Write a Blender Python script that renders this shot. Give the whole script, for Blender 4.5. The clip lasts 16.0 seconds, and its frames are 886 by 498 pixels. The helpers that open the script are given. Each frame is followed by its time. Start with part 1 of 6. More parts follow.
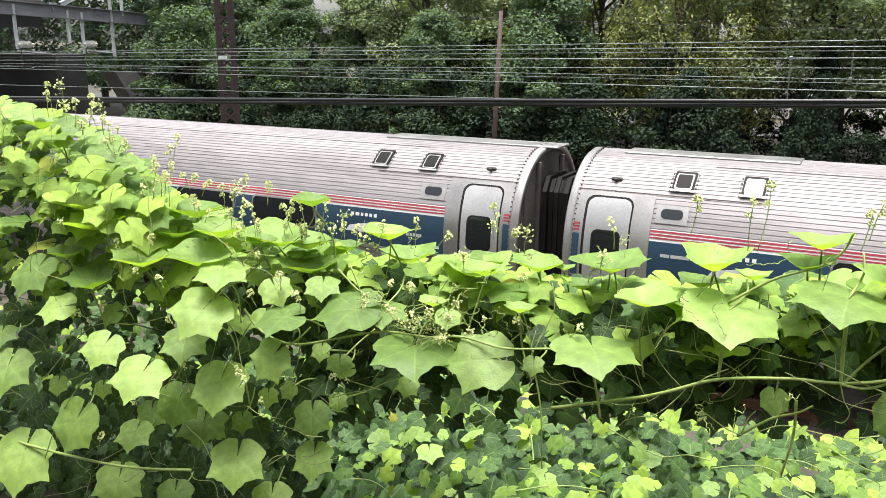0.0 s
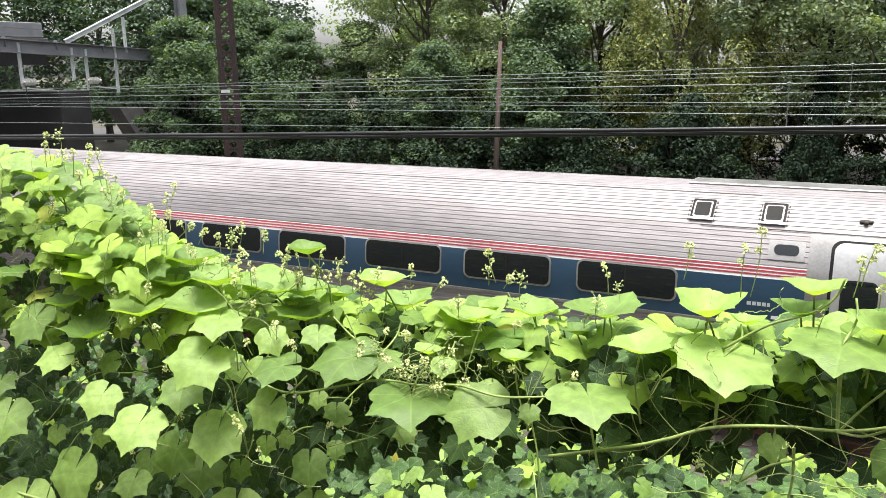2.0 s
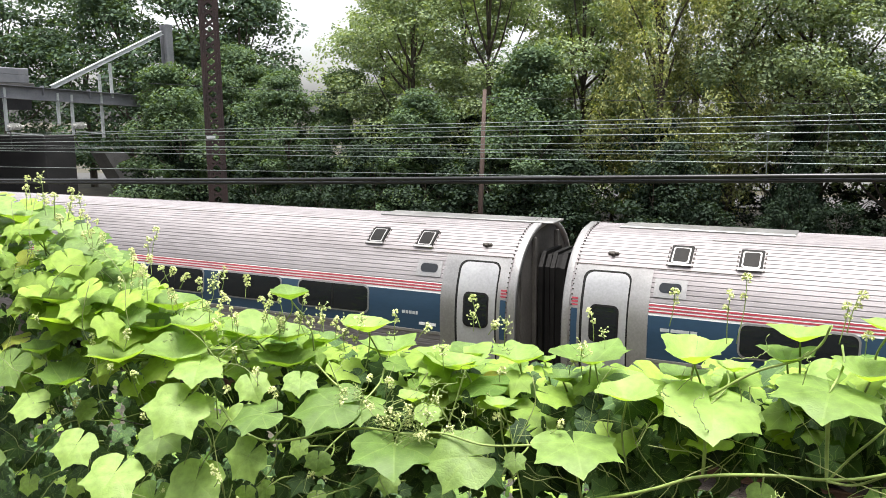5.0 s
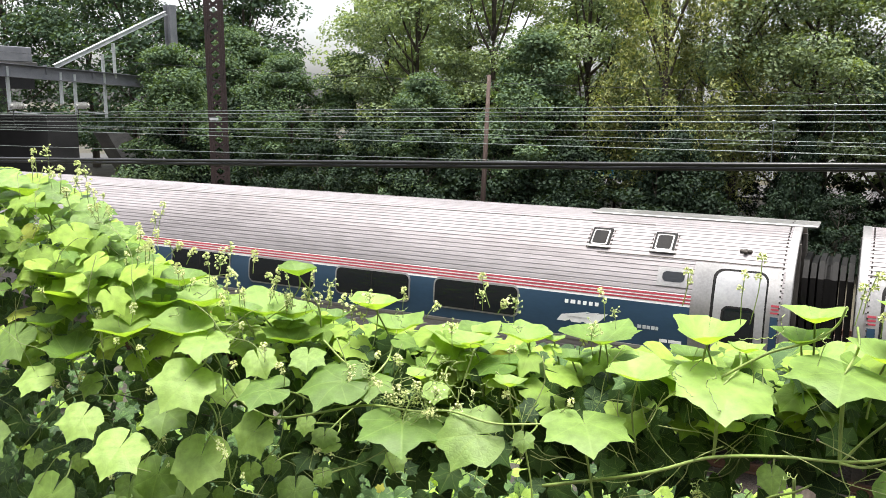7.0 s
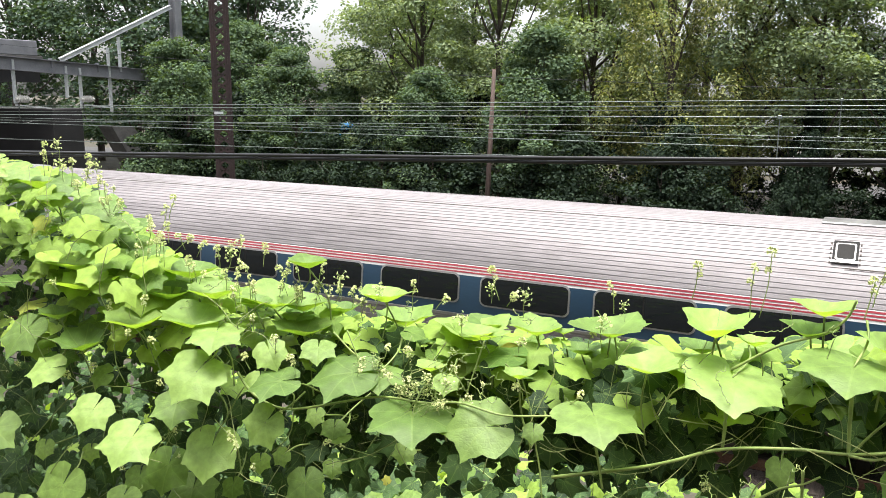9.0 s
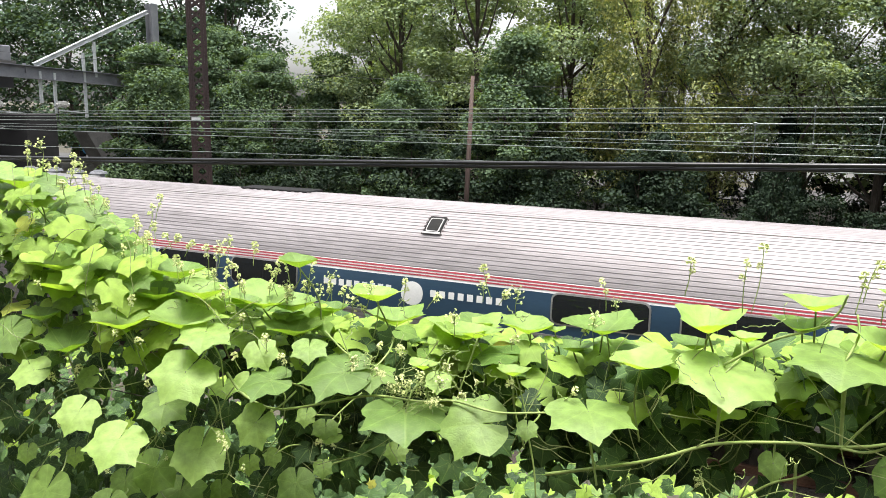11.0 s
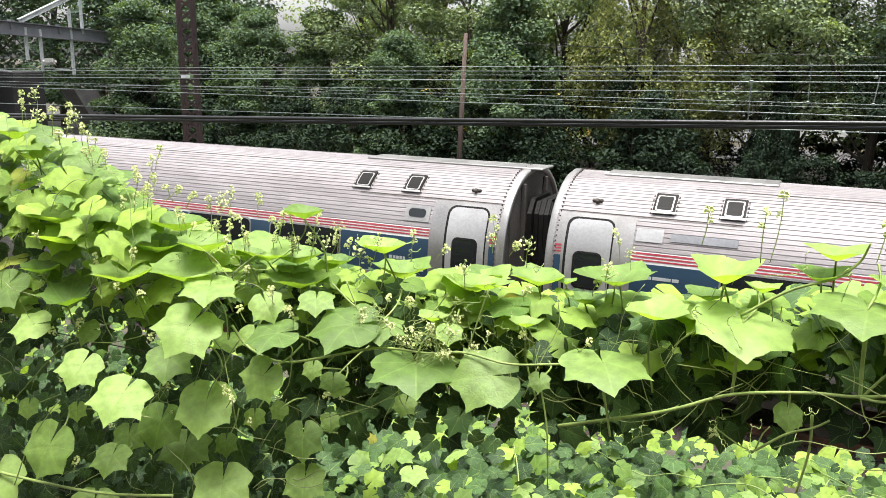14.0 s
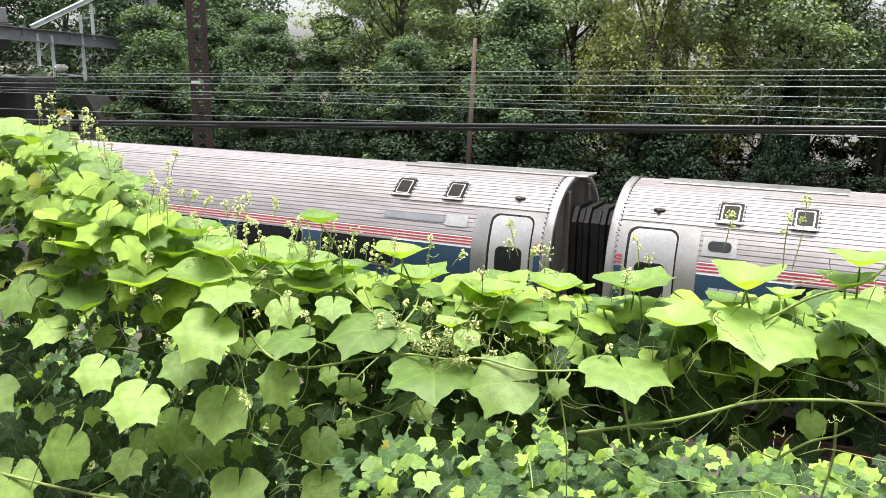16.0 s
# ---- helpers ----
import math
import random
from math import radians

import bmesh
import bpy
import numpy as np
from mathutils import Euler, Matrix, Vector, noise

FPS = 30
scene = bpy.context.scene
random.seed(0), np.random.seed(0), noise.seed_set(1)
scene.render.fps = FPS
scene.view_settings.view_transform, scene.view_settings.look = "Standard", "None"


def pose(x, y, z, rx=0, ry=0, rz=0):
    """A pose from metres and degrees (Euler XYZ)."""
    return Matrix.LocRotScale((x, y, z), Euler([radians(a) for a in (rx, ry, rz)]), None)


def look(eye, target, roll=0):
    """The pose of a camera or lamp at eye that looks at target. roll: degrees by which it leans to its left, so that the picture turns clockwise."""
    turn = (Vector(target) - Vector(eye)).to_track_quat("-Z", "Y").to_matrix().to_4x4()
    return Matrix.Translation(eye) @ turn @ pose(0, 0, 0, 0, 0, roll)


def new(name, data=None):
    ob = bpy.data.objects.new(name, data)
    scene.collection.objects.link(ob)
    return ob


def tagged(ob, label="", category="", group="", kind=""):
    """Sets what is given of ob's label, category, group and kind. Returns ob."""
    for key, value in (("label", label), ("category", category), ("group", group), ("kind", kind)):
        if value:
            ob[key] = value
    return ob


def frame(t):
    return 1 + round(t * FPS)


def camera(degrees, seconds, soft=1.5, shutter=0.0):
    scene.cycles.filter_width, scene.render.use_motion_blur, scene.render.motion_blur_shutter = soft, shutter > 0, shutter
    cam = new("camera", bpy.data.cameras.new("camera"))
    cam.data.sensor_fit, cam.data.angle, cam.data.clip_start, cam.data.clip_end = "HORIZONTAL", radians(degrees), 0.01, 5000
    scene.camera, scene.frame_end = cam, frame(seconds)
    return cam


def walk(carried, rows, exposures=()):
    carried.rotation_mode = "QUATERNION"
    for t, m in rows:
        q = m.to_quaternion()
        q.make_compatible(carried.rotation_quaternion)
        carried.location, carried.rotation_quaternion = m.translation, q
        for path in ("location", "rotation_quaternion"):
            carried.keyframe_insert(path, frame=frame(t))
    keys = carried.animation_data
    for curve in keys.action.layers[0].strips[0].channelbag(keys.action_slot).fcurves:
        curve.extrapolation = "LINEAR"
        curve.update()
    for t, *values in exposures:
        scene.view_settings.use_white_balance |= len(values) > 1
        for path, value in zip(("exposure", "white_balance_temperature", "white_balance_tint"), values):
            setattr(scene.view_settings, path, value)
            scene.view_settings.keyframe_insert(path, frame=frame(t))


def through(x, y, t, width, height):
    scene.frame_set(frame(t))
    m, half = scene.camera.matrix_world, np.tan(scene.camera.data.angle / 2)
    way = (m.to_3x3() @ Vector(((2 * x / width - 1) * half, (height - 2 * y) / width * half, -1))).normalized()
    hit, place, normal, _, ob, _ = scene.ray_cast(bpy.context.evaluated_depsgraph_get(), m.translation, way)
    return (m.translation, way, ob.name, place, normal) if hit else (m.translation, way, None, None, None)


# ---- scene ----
cam = camera(57.1, 16.0, 0.8)
PATH = [
    (0, (-0.001, 0.0, 5.741), (-0.925, 1.702, 5.241), 0.0),
    (0.5, (0.002, 0.003, 5.738), (-0.928, 1.701, 5.236), -0.3),
    (1, (0.006, -0.002, 5.739), (-0.928, 1.696, 5.245), -0.5),
    (1.5, (0.012, -0.003, 5.745), (-0.926, 1.699, 5.275), -0.7),
    (2, (0.011, 0.011, 5.772), (-0.929, 1.723, 5.339), -1.0),
    (2.5, (0.01, 0.02, 5.782), (-0.927, 1.743, 5.394), -1.1),
    (3, (0.01, 0.017, 5.781), (-0.923, 1.751, 5.43), -1.1),
    (5.5, (0.004, 0.019, 5.765), (-0.904, 1.771, 5.441), -0.4),
    (6, (-0.004, 0.024, 5.76), (-0.911, 1.774, 5.422), -0.1),
    (6.5, (-0.008, 0.021, 5.755), (-0.918, 1.768, 5.409), 0.1),
    (7, (-0.01, 0.02, 5.754), (-0.925, 1.762, 5.397), 0.2),
    (7.5, (-0.011, 0.016, 5.753), (-0.931, 1.754, 5.389), 0.3),
    (8, (-0.013, 0.013, 5.753), (-0.937, 1.748, 5.381), 0.3),
    (10.5, (-0.023, 0.003, 5.748), (-0.93, 1.748, 5.388), 0.4),
    (11, (-0.034, -0.002, 5.739), (-0.911, 1.76, 5.385), 0.5),
    (11.5, (-0.042, -0.008, 5.74), (-0.89, 1.768, 5.386), 0.6),
    (12, (-0.045, -0.005, 5.735), (-0.882, 1.772, 5.358), 0.5),
    (12.5, (-0.049, -0.003, 5.728), (-0.885, 1.768, 5.322), 0.4),
    (13, (-0.056, 0.004, 5.721), (-0.9, 1.765, 5.289), 0.4),
    (13.5, (-0.062, 0.006, 5.72), (-0.909, 1.762, 5.273), 0.5),
    (14, (-0.069, 0.006, 5.719), (-0.919, 1.76, 5.269), 0.6),
    (14.5, (-0.076, 0.002, 5.718), (-0.931, 1.754, 5.271), 0.8),
    (15, (-0.084, 0.0, 5.717), (-0.945, 1.75, 5.273), 0.7),
    (15.5, (-0.086, 0.003, 5.716), (-0.953, 1.75, 5.275), 0.6),
    (16, (-0.084, 0.005, 5.718), (-0.954, 1.751, 5.28), 0.5),
]
walk(cam, [(t, look(eye, target, roll)) for t, eye, target, roll in PATH], ((0, 1.2), (16, 1.2)))


# ---- world, sun ----
world = bpy.data.worlds.new("world")
scene.world = world
world.use_nodes = True
wn = world.node_tree.nodes
sky = wn.new("ShaderNodeTexSky")
sky.sky_type, sky.sun_disc = "NISHITA", False
SUN_EL, SUN_AZ = radians(84), radians(150)
sky.sun_elevation, sky.sun_rotation = SUN_EL, SUN_AZ
sky.air_density, sky.dust_density, sky.ozone_density = 1.0, 4.0, 1.0
grey = wn.new("ShaderNodeHueSaturation")
grey.inputs["Saturation"].default_value = 0.22
world.node_tree.links.new(sky.outputs[0], grey.inputs["Color"])
world.node_tree.links.new(grey.outputs[0], wn["Background"].inputs["Color"])
wn["Background"].inputs["Strength"].default_value = 0.17
sun_data = bpy.data.lights.new("sun", "SUN")
sun_data.energy, sun_data.angle, sun_data.color = 3.5, radians(26), (1.0, 0.965, 0.9)
sun = new("sun", sun_data)
way_to_sun = Vector((math.sin(SUN_AZ) * math.cos(SUN_EL), math.cos(SUN_AZ) * math.cos(SUN_EL), math.sin(SUN_EL)))
sun.matrix_world = look(way_to_sun * 60, (0, 0, 0))


# ---- materials ----
def material(name):
    m = bpy.data.materials.new(name)
    m.use_nodes = True
    return m, m.node_tree.nodes, m.node_tree.links, m.node_tree.nodes["Principled BSDF"]


def ramp(n, stops):
    r = n.new("ShaderNodeValToRGB")
    while len(r.color_ramp.elements) < len(stops):
        r.color_ramp.elements.new(0.5)
    for e, (p, c) in zip(r.color_ramp.elements, stops):
        e.position, e.color = p, (*c, 1)
    return r


def surface(name, dark, light, rough=0.7, metal=0.0, scale=4.0, fine=40.0, bump=0.2, bump_d=0.01, stretch=(1, 1, 1), spread=0.12, low=0.35, high=0.65):
    """Two scales of mottling, roughness that varies and a fine relief."""
    m, n, l, b = material(name)
    tc = n.new("ShaderNodeTexCoord")
    mp = n.new("ShaderNodeMapping")
    mp.inputs["Scale"].default_value = stretch
    l.new(tc.outputs["Object"], mp.inputs["Vector"])
    big, small = n.new("ShaderNodeTexNoise"), n.new("ShaderNodeTexNoise")
    big.inputs["Scale"].default_value, small.inputs["Scale"].default_value = scale, fine
    big.inputs["Detail"].default_value, small.inputs["Detail"].default_value = 5, 3
    for t in (big, small):
        l.new(mp.outputs[0], t.inputs["Vector"])
    mix = n.new("ShaderNodeMath")
    mix.operation = "MULTIPLY_ADD"
    mix.inputs[1].default_value = 0.35
    l.new(small.outputs["Fac"], mix.inputs[0])
    half = n.new("ShaderNodeMath")
    half.operation = "MULTIPLY"
    half.inputs[1].default_value = 0.65
    l.new(big.outputs["Fac"], half.inputs[0])
    l.new(half.outputs[0], mix.inputs[2])
    r = ramp(n, ((low, dark), (high, light)))
    l.new(mix.outputs[0], r.inputs["Fac"])
    l.new(r.outputs["Color"], b.inputs["Base Color"])
    rr = n.new("ShaderNodeMapRange")
    rr.inputs["To Min"].default_value, rr.inputs["To Max"].default_value = max(0.02, rough - spread), min(1, rough + spread)
    l.new(big.outputs["Fac"], rr.inputs["Value"])
    l.new(rr.outputs[0], b.inputs["Roughness"])
    b.inputs["Metallic"].default_value = metal
    if bump:
        bp = n.new("ShaderNodeBump")
        bp.inputs["Strength"].default_value, bp.inputs["Distance"].default_value = bump, bump_d
        l.new(small.outputs["Fac"], bp.inputs["Height"])
        l.new(bp.outputs[0], b.inputs["Normal"])
    return m


def foliage(name, dark, light, per_object, veins, through=0.35, rough=0.5, old=None):
    """Leaf blades: hue by leaf, veins along the blade, and light that shines through."""
    m, n, l, b = material(name)
    if per_object:
        rnd = n.new("ShaderNodeObjectInfo").outputs["Random"]
    else:
        rnd = n.new("ShaderNodeNewGeometry").outputs["Random Per Island"]
    stops = [(0.0, dark), (0.9, light)]
    if old:
        stops = [(0.0, dark), (0.72, light), (0.985, light), (0.996, old)]
    r = ramp(n, stops)
    l.new(rnd, r.inputs["Fac"])
    colour = r.outputs["Color"]
    tc = n.new("ShaderNodeTexCoord")
    if veins:
        uv = n.new("ShaderNodeUVMap")
        sep = n.new("ShaderNodeSeparateXYZ")
        l.new(uv.outputs[0], sep.inputs[0])

        def op(kind, a, c):
            node = n.new("ShaderNodeMath")
            node.operation = kind
            for i, v in enumerate((a, c)):
                if v is not None:
                    if isinstance(v, (int, float)):
                        node.inputs[i].default_value = v
                    else:
                        l.new(v, node.inputs[i])
            return node.outputs[0]

        u, v = sep.outputs[0], sep.outputs[1]
        off = op("ABSOLUTE", op("SUBTRACT", u, op("ROUND", u, None)), None)
        near = op("MULTIPLY", off, v)
        main = op("LESS_THAN", near, 0.022)
        side = op("LESS_THAN", op("ABSOLUTE", op("SINE", op("ADD", op("MULTIPLY", v, 26.0), op("MULTIPLY", off, -14.0)), None), None), 0.13)
        vein = op("MAXIMUM", main, op("MULTIPLY", side, 0.5))
        net = n.new("ShaderNodeTexVoronoi")
        net.feature = "DISTANCE_TO_EDGE"
        net.inputs["Scale"].default_value = 9.0 if per_object else 160.0
        l.new(tc.outputs["Object"], net.inputs["Vector"])
        puff = op("MINIMUM", op("MULTIPLY", net.outputs["Distance"], 5.0), 1.0)
        blot = n.new("ShaderNodeTexNoise")
        blot.inputs["Scale"].default_value, blot.inputs["Detail"].default_value = 3.2 if per_object else 55, 5
        l.new(tc.outputs["Object"], blot.inputs["Vector"])
        shade = n.new("ShaderNodeMapRange")
        shade.inputs["From Min"].default_value, shade.inputs["From Max"].default_value = 0.3, 0.7
        shade.inputs["To Min"].default_value, shade.inputs["To Max"].default_value = 0.76, 1.15
        l.new(blot.outputs["Fac"], shade.inputs["Value"])
        tone = n.new("ShaderNodeHueSaturation")
        l.new(colour, tone.inputs["Color"])
        l.new(shade.outputs[0], tone.inputs["Value"])
        pale = n.new("ShaderNodeMix")
        pale.data_type = "RGBA"
        l.new(op("MULTIPLY", vein, 0.22), pale.inputs["Factor"])
        l.new(tone.outputs[0], pale.inputs["A"])
        pale.inputs["B"].default_value = (0.3, 0.42, 0.12, 1)
        colour = pale.outputs["Result"]
        bp = n.new("ShaderNodeBump")
        bp.inputs["Strength"].default_value, bp.inputs["Distance"].default_value = 0.3, 0.0015
        relief = op("ADD", op("SUBTRACT", blot.outputs["Fac"], op("MULTIPLY", vein, 0.8)), op("MULTIPLY", puff, 0.5))
        l.new(relief, bp.inputs["Height"])
        l.new(bp.outputs[0], b.inputs["Normal"])
    l.new(colour, b.inputs["Base Color"])
    b.inputs["Roughness"].default_value = rough
    b.inputs["Specular IOR Level"].default_value = 0.45 if per_object else 0.22 if veins else 0.15
    tr = n.new("ShaderNodeBsdfTranslucent")
    warm = n.new("ShaderNodeMix")
    warm.data_type, warm.blend_type = "RGBA", "MULTIPLY"
    warm.inputs["Factor"].default_value = 1.0
    l.new(colour, warm.inputs["A"])
    warm.inputs["B"].default_value = (1.35, 1.40, 0.32, 1)
    l.new(warm.outputs["Result"], tr.inputs["Color"])
    ms = n.new("ShaderNodeMixShader")
    ms.inputs[0].default_value = through
    l.new(b.outputs[0], ms.inputs[1])
    l.new(tr.outputs[0], ms.inputs[2])
    l.new(ms.outputs[0], n["Material Output"].inputs["Surface"])
    return m


def plain(name, colour, rough=0.5, metal=0.0):
    m, n, l, b = material(name)
    b.inputs["Base Color"].default_value = (*colour, 1)
    b.inputs["Roughness"].default_value, b.inputs["Metallic"].default_value = rough, metal
    return m


STEEL = surface("ribbed_stainless", (0.150, 0.137, 0.140), (0.285, 0.265, 0.273), 0.6, 0.5, 1.1, 14, 0.06, 0.004, (0.16, 1, 1.6), 0.1, 0.32, 0.6)
PANEL = surface("smooth_stainless", (0.22, 0.215, 0.212), (0.34, 0.332, 0.328), 0.4, 0.7, 1.5, 30, 0.05, 0.003)
DOORSKIN = surface("door_paint", (0.27, 0.27, 0.275), (0.38, 0.38, 0.385), 0.35, 0.4, 1.2, 25, 0.05, 0.003)
BLUE = surface("blue_band", (0.012, 0.032, 0.060), (0.020, 0.048, 0.085), 0.35, 0.0, 1.0, 30, 0.04, 0.002, (0.3, 1, 1))
RED = surface("red_stripe", (0.21, 0.022, 0.036), (0.29, 0.034, 0.05), 0.4, 0.0, 1.5, 30, 0.03, 0.002)
WHITE = surface("white_stripe", (0.5, 0.5, 0.5), (0.62, 0.62, 0.61), 0.45, 0.0, 1.5, 30, 0.03, 0.002)
GLASS = plain("tinted_glass", (0.006, 0.008, 0.010), 0.06)
HATCHGLASS = surface("hatch_screen", (0.005, 0.005, 0.005), (0.013, 0.012, 0.011), 0.6, 0.0, 5, 60, 0.1)
RUBBER = surface("black_rubber", (0.005, 0.005, 0.005), (0.013, 0.012, 0.012), 0.6, 0.0, 4, 40, 0.1)
for dull in (HATCHGLASS, RUBBER):
    dull.node_tree.nodes["Principled BSDF"].inputs["Specular IOR Level"].default_value = 0.15
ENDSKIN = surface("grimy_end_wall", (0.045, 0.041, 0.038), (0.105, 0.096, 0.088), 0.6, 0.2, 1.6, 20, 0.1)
GRIME = surface("grimy_underframe", (0.02, 0.018, 0.016), (0.06, 0.05, 0.042), 0.8, 0.0, 2.5, 30, 0.2)
RUST = surface("rusted_lattice_steel", (0.015, 0.009, 0.009), (0.036, 0.020, 0.018), 0.8, 0.1, 2.0, 30, 0.3)
GALV = surface("galvanised_steel", (0.36, 0.38, 0.39), (0.52, 0.54, 0.55), 0.5, 0.4, 3, 30, 0.1)
GREYSTEEL = surface("painted_girder", (0.11, 0.115, 0.13), (0.19, 0.195, 0.21), 0.6, 0.1, 1.5, 25, 0.15)
# near-black colour stands in for the shade under the overbridge
BRIDGE_SHADE = surface("underbridge_shade", (0.008, 0.008, 0.009), (0.022, 0.021, 0.022), 0.9, 0.0, 1.5, 20, 0.3)
WOOD = surface("weathered_pole", (0.045, 0.030, 0.025), (0.10, 0.068, 0.056), 0.85, 0.0, 3, 30, 0.4, 0.01, (6, 6, 0.4))
BARK = surface("bark", (0.03, 0.024, 0.018), (0.085, 0.068, 0.05), 0.9, 0.0, 4, 30, 0.6, 0.03, (3, 3, 0.6))
WIRE = surface("oxidised_wire", (0.11, 0.135, 0.125), (0.21, 0.24, 0.22), 0.5, 0.5, 2, 30, 0.0)
CABLE = surface("black_cable", (0.005, 0.005, 0.006), (0.012, 0.012, 0.013), 0.35, 0.0, 2, 30, 0.0)
PORCELAIN = plain("glazed_insulator", (0.42, 0.42, 0.4), 0.25)
CONCRETE = surface("old_concrete", (0.05, 0.049, 0.05), (0.115, 0.112, 0.11), 0.9, 0.0, 1.2, 18, 0.35, 0.02)
EARTH = surface("soil_and_litter", (0.022, 0.02, 0.013), (0.07, 0.062, 0.04), 0.95, 0.0, 0.8, 12, 0.6, 0.04)
BALLAST = surface("rust_stained_ballast", (0.016, 0.012, 0.010), (0.052, 0.038, 0.030), 0.9, 0.0, 3, 22, 1.0, 0.05)
TIE = surface("creosoted_tie", (0.035, 0.026, 0.02), (0.09, 0.07, 0.055), 0.85, 0.0, 4, 30, 0.4, 0.01, (4, 0.5, 1))
RAIL = surface("rusty_rail", (0.06, 0.03, 0.02), (0.14, 0.075, 0.05), 0.6, 0.5, 3, 30, 0.2)
SIDING = surface("pale_house_siding", (0.5, 0.5, 0.49), (0.66, 0.66, 0.64), 0.7, 0.0, 1, 15, 0.1)
SHINGLE = surface("grey_shingles", (0.07, 0.07, 0.075), (0.14, 0.14, 0.145), 0.9, 0.0, 2, 25, 0.3)
LEAF = foliage("vine_leaf_blade", (0.12, 0.21, 0.046), (0.30, 0.44, 0.115), True, True, 0.42, 0.5)
LEAFMASS = foliage("vine_leaf_mass", (0.085, 0.165, 0.034), (0.29, 0.42, 0.078), False, True, 0.36, 0.55, (0.3, 0.29, 0.06))
# creeper leaf colour, also used to paint shade onto deep vine leaves
CREEPER_SHADE = foliage("creeper_and_shaded_leaf", (0.015, 0.036, 0.014), (0.054, 0.108, 0.030), False, True, 0.12, 0.6)
STEM = surface("vine_stem", (0.14, 0.2, 0.05), (0.27, 0.35, 0.10), 0.55, 0.0, 20, 120, 0.2, 0.001)
DRYSTEM = surface("dry_stem", (0.15, 0.19, 0.06), (0.30, 0.34, 0.13), 0.7, 0.0, 20, 120, 0.2, 0.001)
PETAL = surface("vine_blossom", (0.50, 0.56, 0.20), (0.70, 0.74, 0.40), 0.6, 0.0, 60, 200, 0.1, 0.001)
TREE_MAT = {
    "maple": foliage("maple_foliage", (0.048, 0.084, 0.052), (0.118, 0.170, 0.095), False, False, 0.3, 0.7),
    "ash": foliage("ash_foliage", (0.11, 0.155, 0.10), (0.26, 0.32, 0.18), False, False, 0.34, 0.7),
    "dark": foliage("dark_foliage", (0.040, 0.070, 0.05), (0.086, 0.13, 0.082), False, False, 0.28, 0.7),
    "willow": foliage("yellowing_foliage", (0.12, 0.16, 0.085), (0.33, 0.34, 0.15), False, False, 0.34, 0.7),
    # shrub green lowered to near black for the canopy's shade
    "shade": foliage("shade_toned_foliage", (0.011, 0.021, 0.014), (0.028, 0.047, 0.027), False, False, 0.2, 0.7),
}


# ---- builders ----
def from_bm(name, bm, mat):
    me = bpy.data.meshes.new(name)
    bmesh.ops.recalc_face_normals(bm, faces=bm.faces)
    bm.to_mesh(me)
    bm.free()
    me.materials.append(mat)
    return me


def from_lists(name, verts, faces, mat, smooth=False):
    me = bpy.data.meshes.new(name)
    me.from_pydata(verts, [], faces)
    me.materials.append(mat)
    if smooth:
        me.polygons.foreach_set("use_smooth", [True] * len(me.polygons))
    me.update()
    return me


def from_arrays(name, verts, tris, mat, uv=None, smooth=True):
    """A mesh of triangles from arrays, for leaves in great number."""
    me = bpy.data.meshes.new(name)
    me.vertices.add(len(verts))
    me.vertices.foreach_set("co", np.asarray(verts, np.float32).ravel())
    me.loops.add(len(tris) * 3)
    me.loops.foreach_set("vertex_index", np.asarray(tris, np.int32).ravel())
    me.polygons.add(len(tris))
    me.polygons.foreach_set("loop_start", np.arange(0, len(tris) * 3, 3, dtype=np.int32))
    me.polygons.foreach_set("use_smooth", np.full(len(tris), smooth))
    if uv is not None:
        layer = me.uv_layers.new(name="UVMap")
        layer.data.foreach_set("uv", np.asarray(uv, np.float32)[np.asarray(tris).ravel()].ravel())
    me.update(calc_edges=True)
    me.materials.append(mat)
    return me


def child(name, me, parent, m=None, label="", kind=""):
    ob = new(name, me)
    ob.parent = parent
    if m is not None:
        ob.matrix_basis = m
    return tagged(ob, label, kind=kind)


def part(name, bm, mat, parent, label="", m=None):
    return child(name, from_bm(name, bm, mat), parent, m, label)


def thing(name, label, category, m=None, group="", kind=""):
    ob = new(name)
    ob.empty_display_size = 0.2
    if m is not None:
        ob.matrix_basis = m
    return tagged(ob, label, category, group, kind)


def box(bm, x0, x1, y0, y1, z0, z1, bevel=0.0, m=None):
    r = bmesh.ops.create_cube(bm, size=1)
    vs = r["verts"]
    t = Matrix.Translation(((x0 + x1) / 2, (y0 + y1) / 2, (z0 + z1) / 2)) @ Matrix.Diagonal((x1 - x0, y1 - y0, z1 - z0, 1))
    bmesh.ops.transform(bm, matrix=t if m is None else m @ t, verts=vs)
    if bevel:
        es = list({e for v in vs for e in v.link_edges})
        bmesh.ops.bevel(bm, geom=es, offset=bevel, segments=1, affect="EDGES")
    return bm


def bar(bm, a, b, wide, deep, bevel=0.0):
    """A straight bar of rectangular section from a to b."""
    a, b = Vector(a), Vector(b)
    d = b - a
    m = Matrix.Translation(a) @ d.to_track_quat("X", "Z").to_matrix().to_4x4()
    return box(bm, 0, d.length, -wide / 2, wide / 2, -deep / 2, deep / 2, bevel, m)


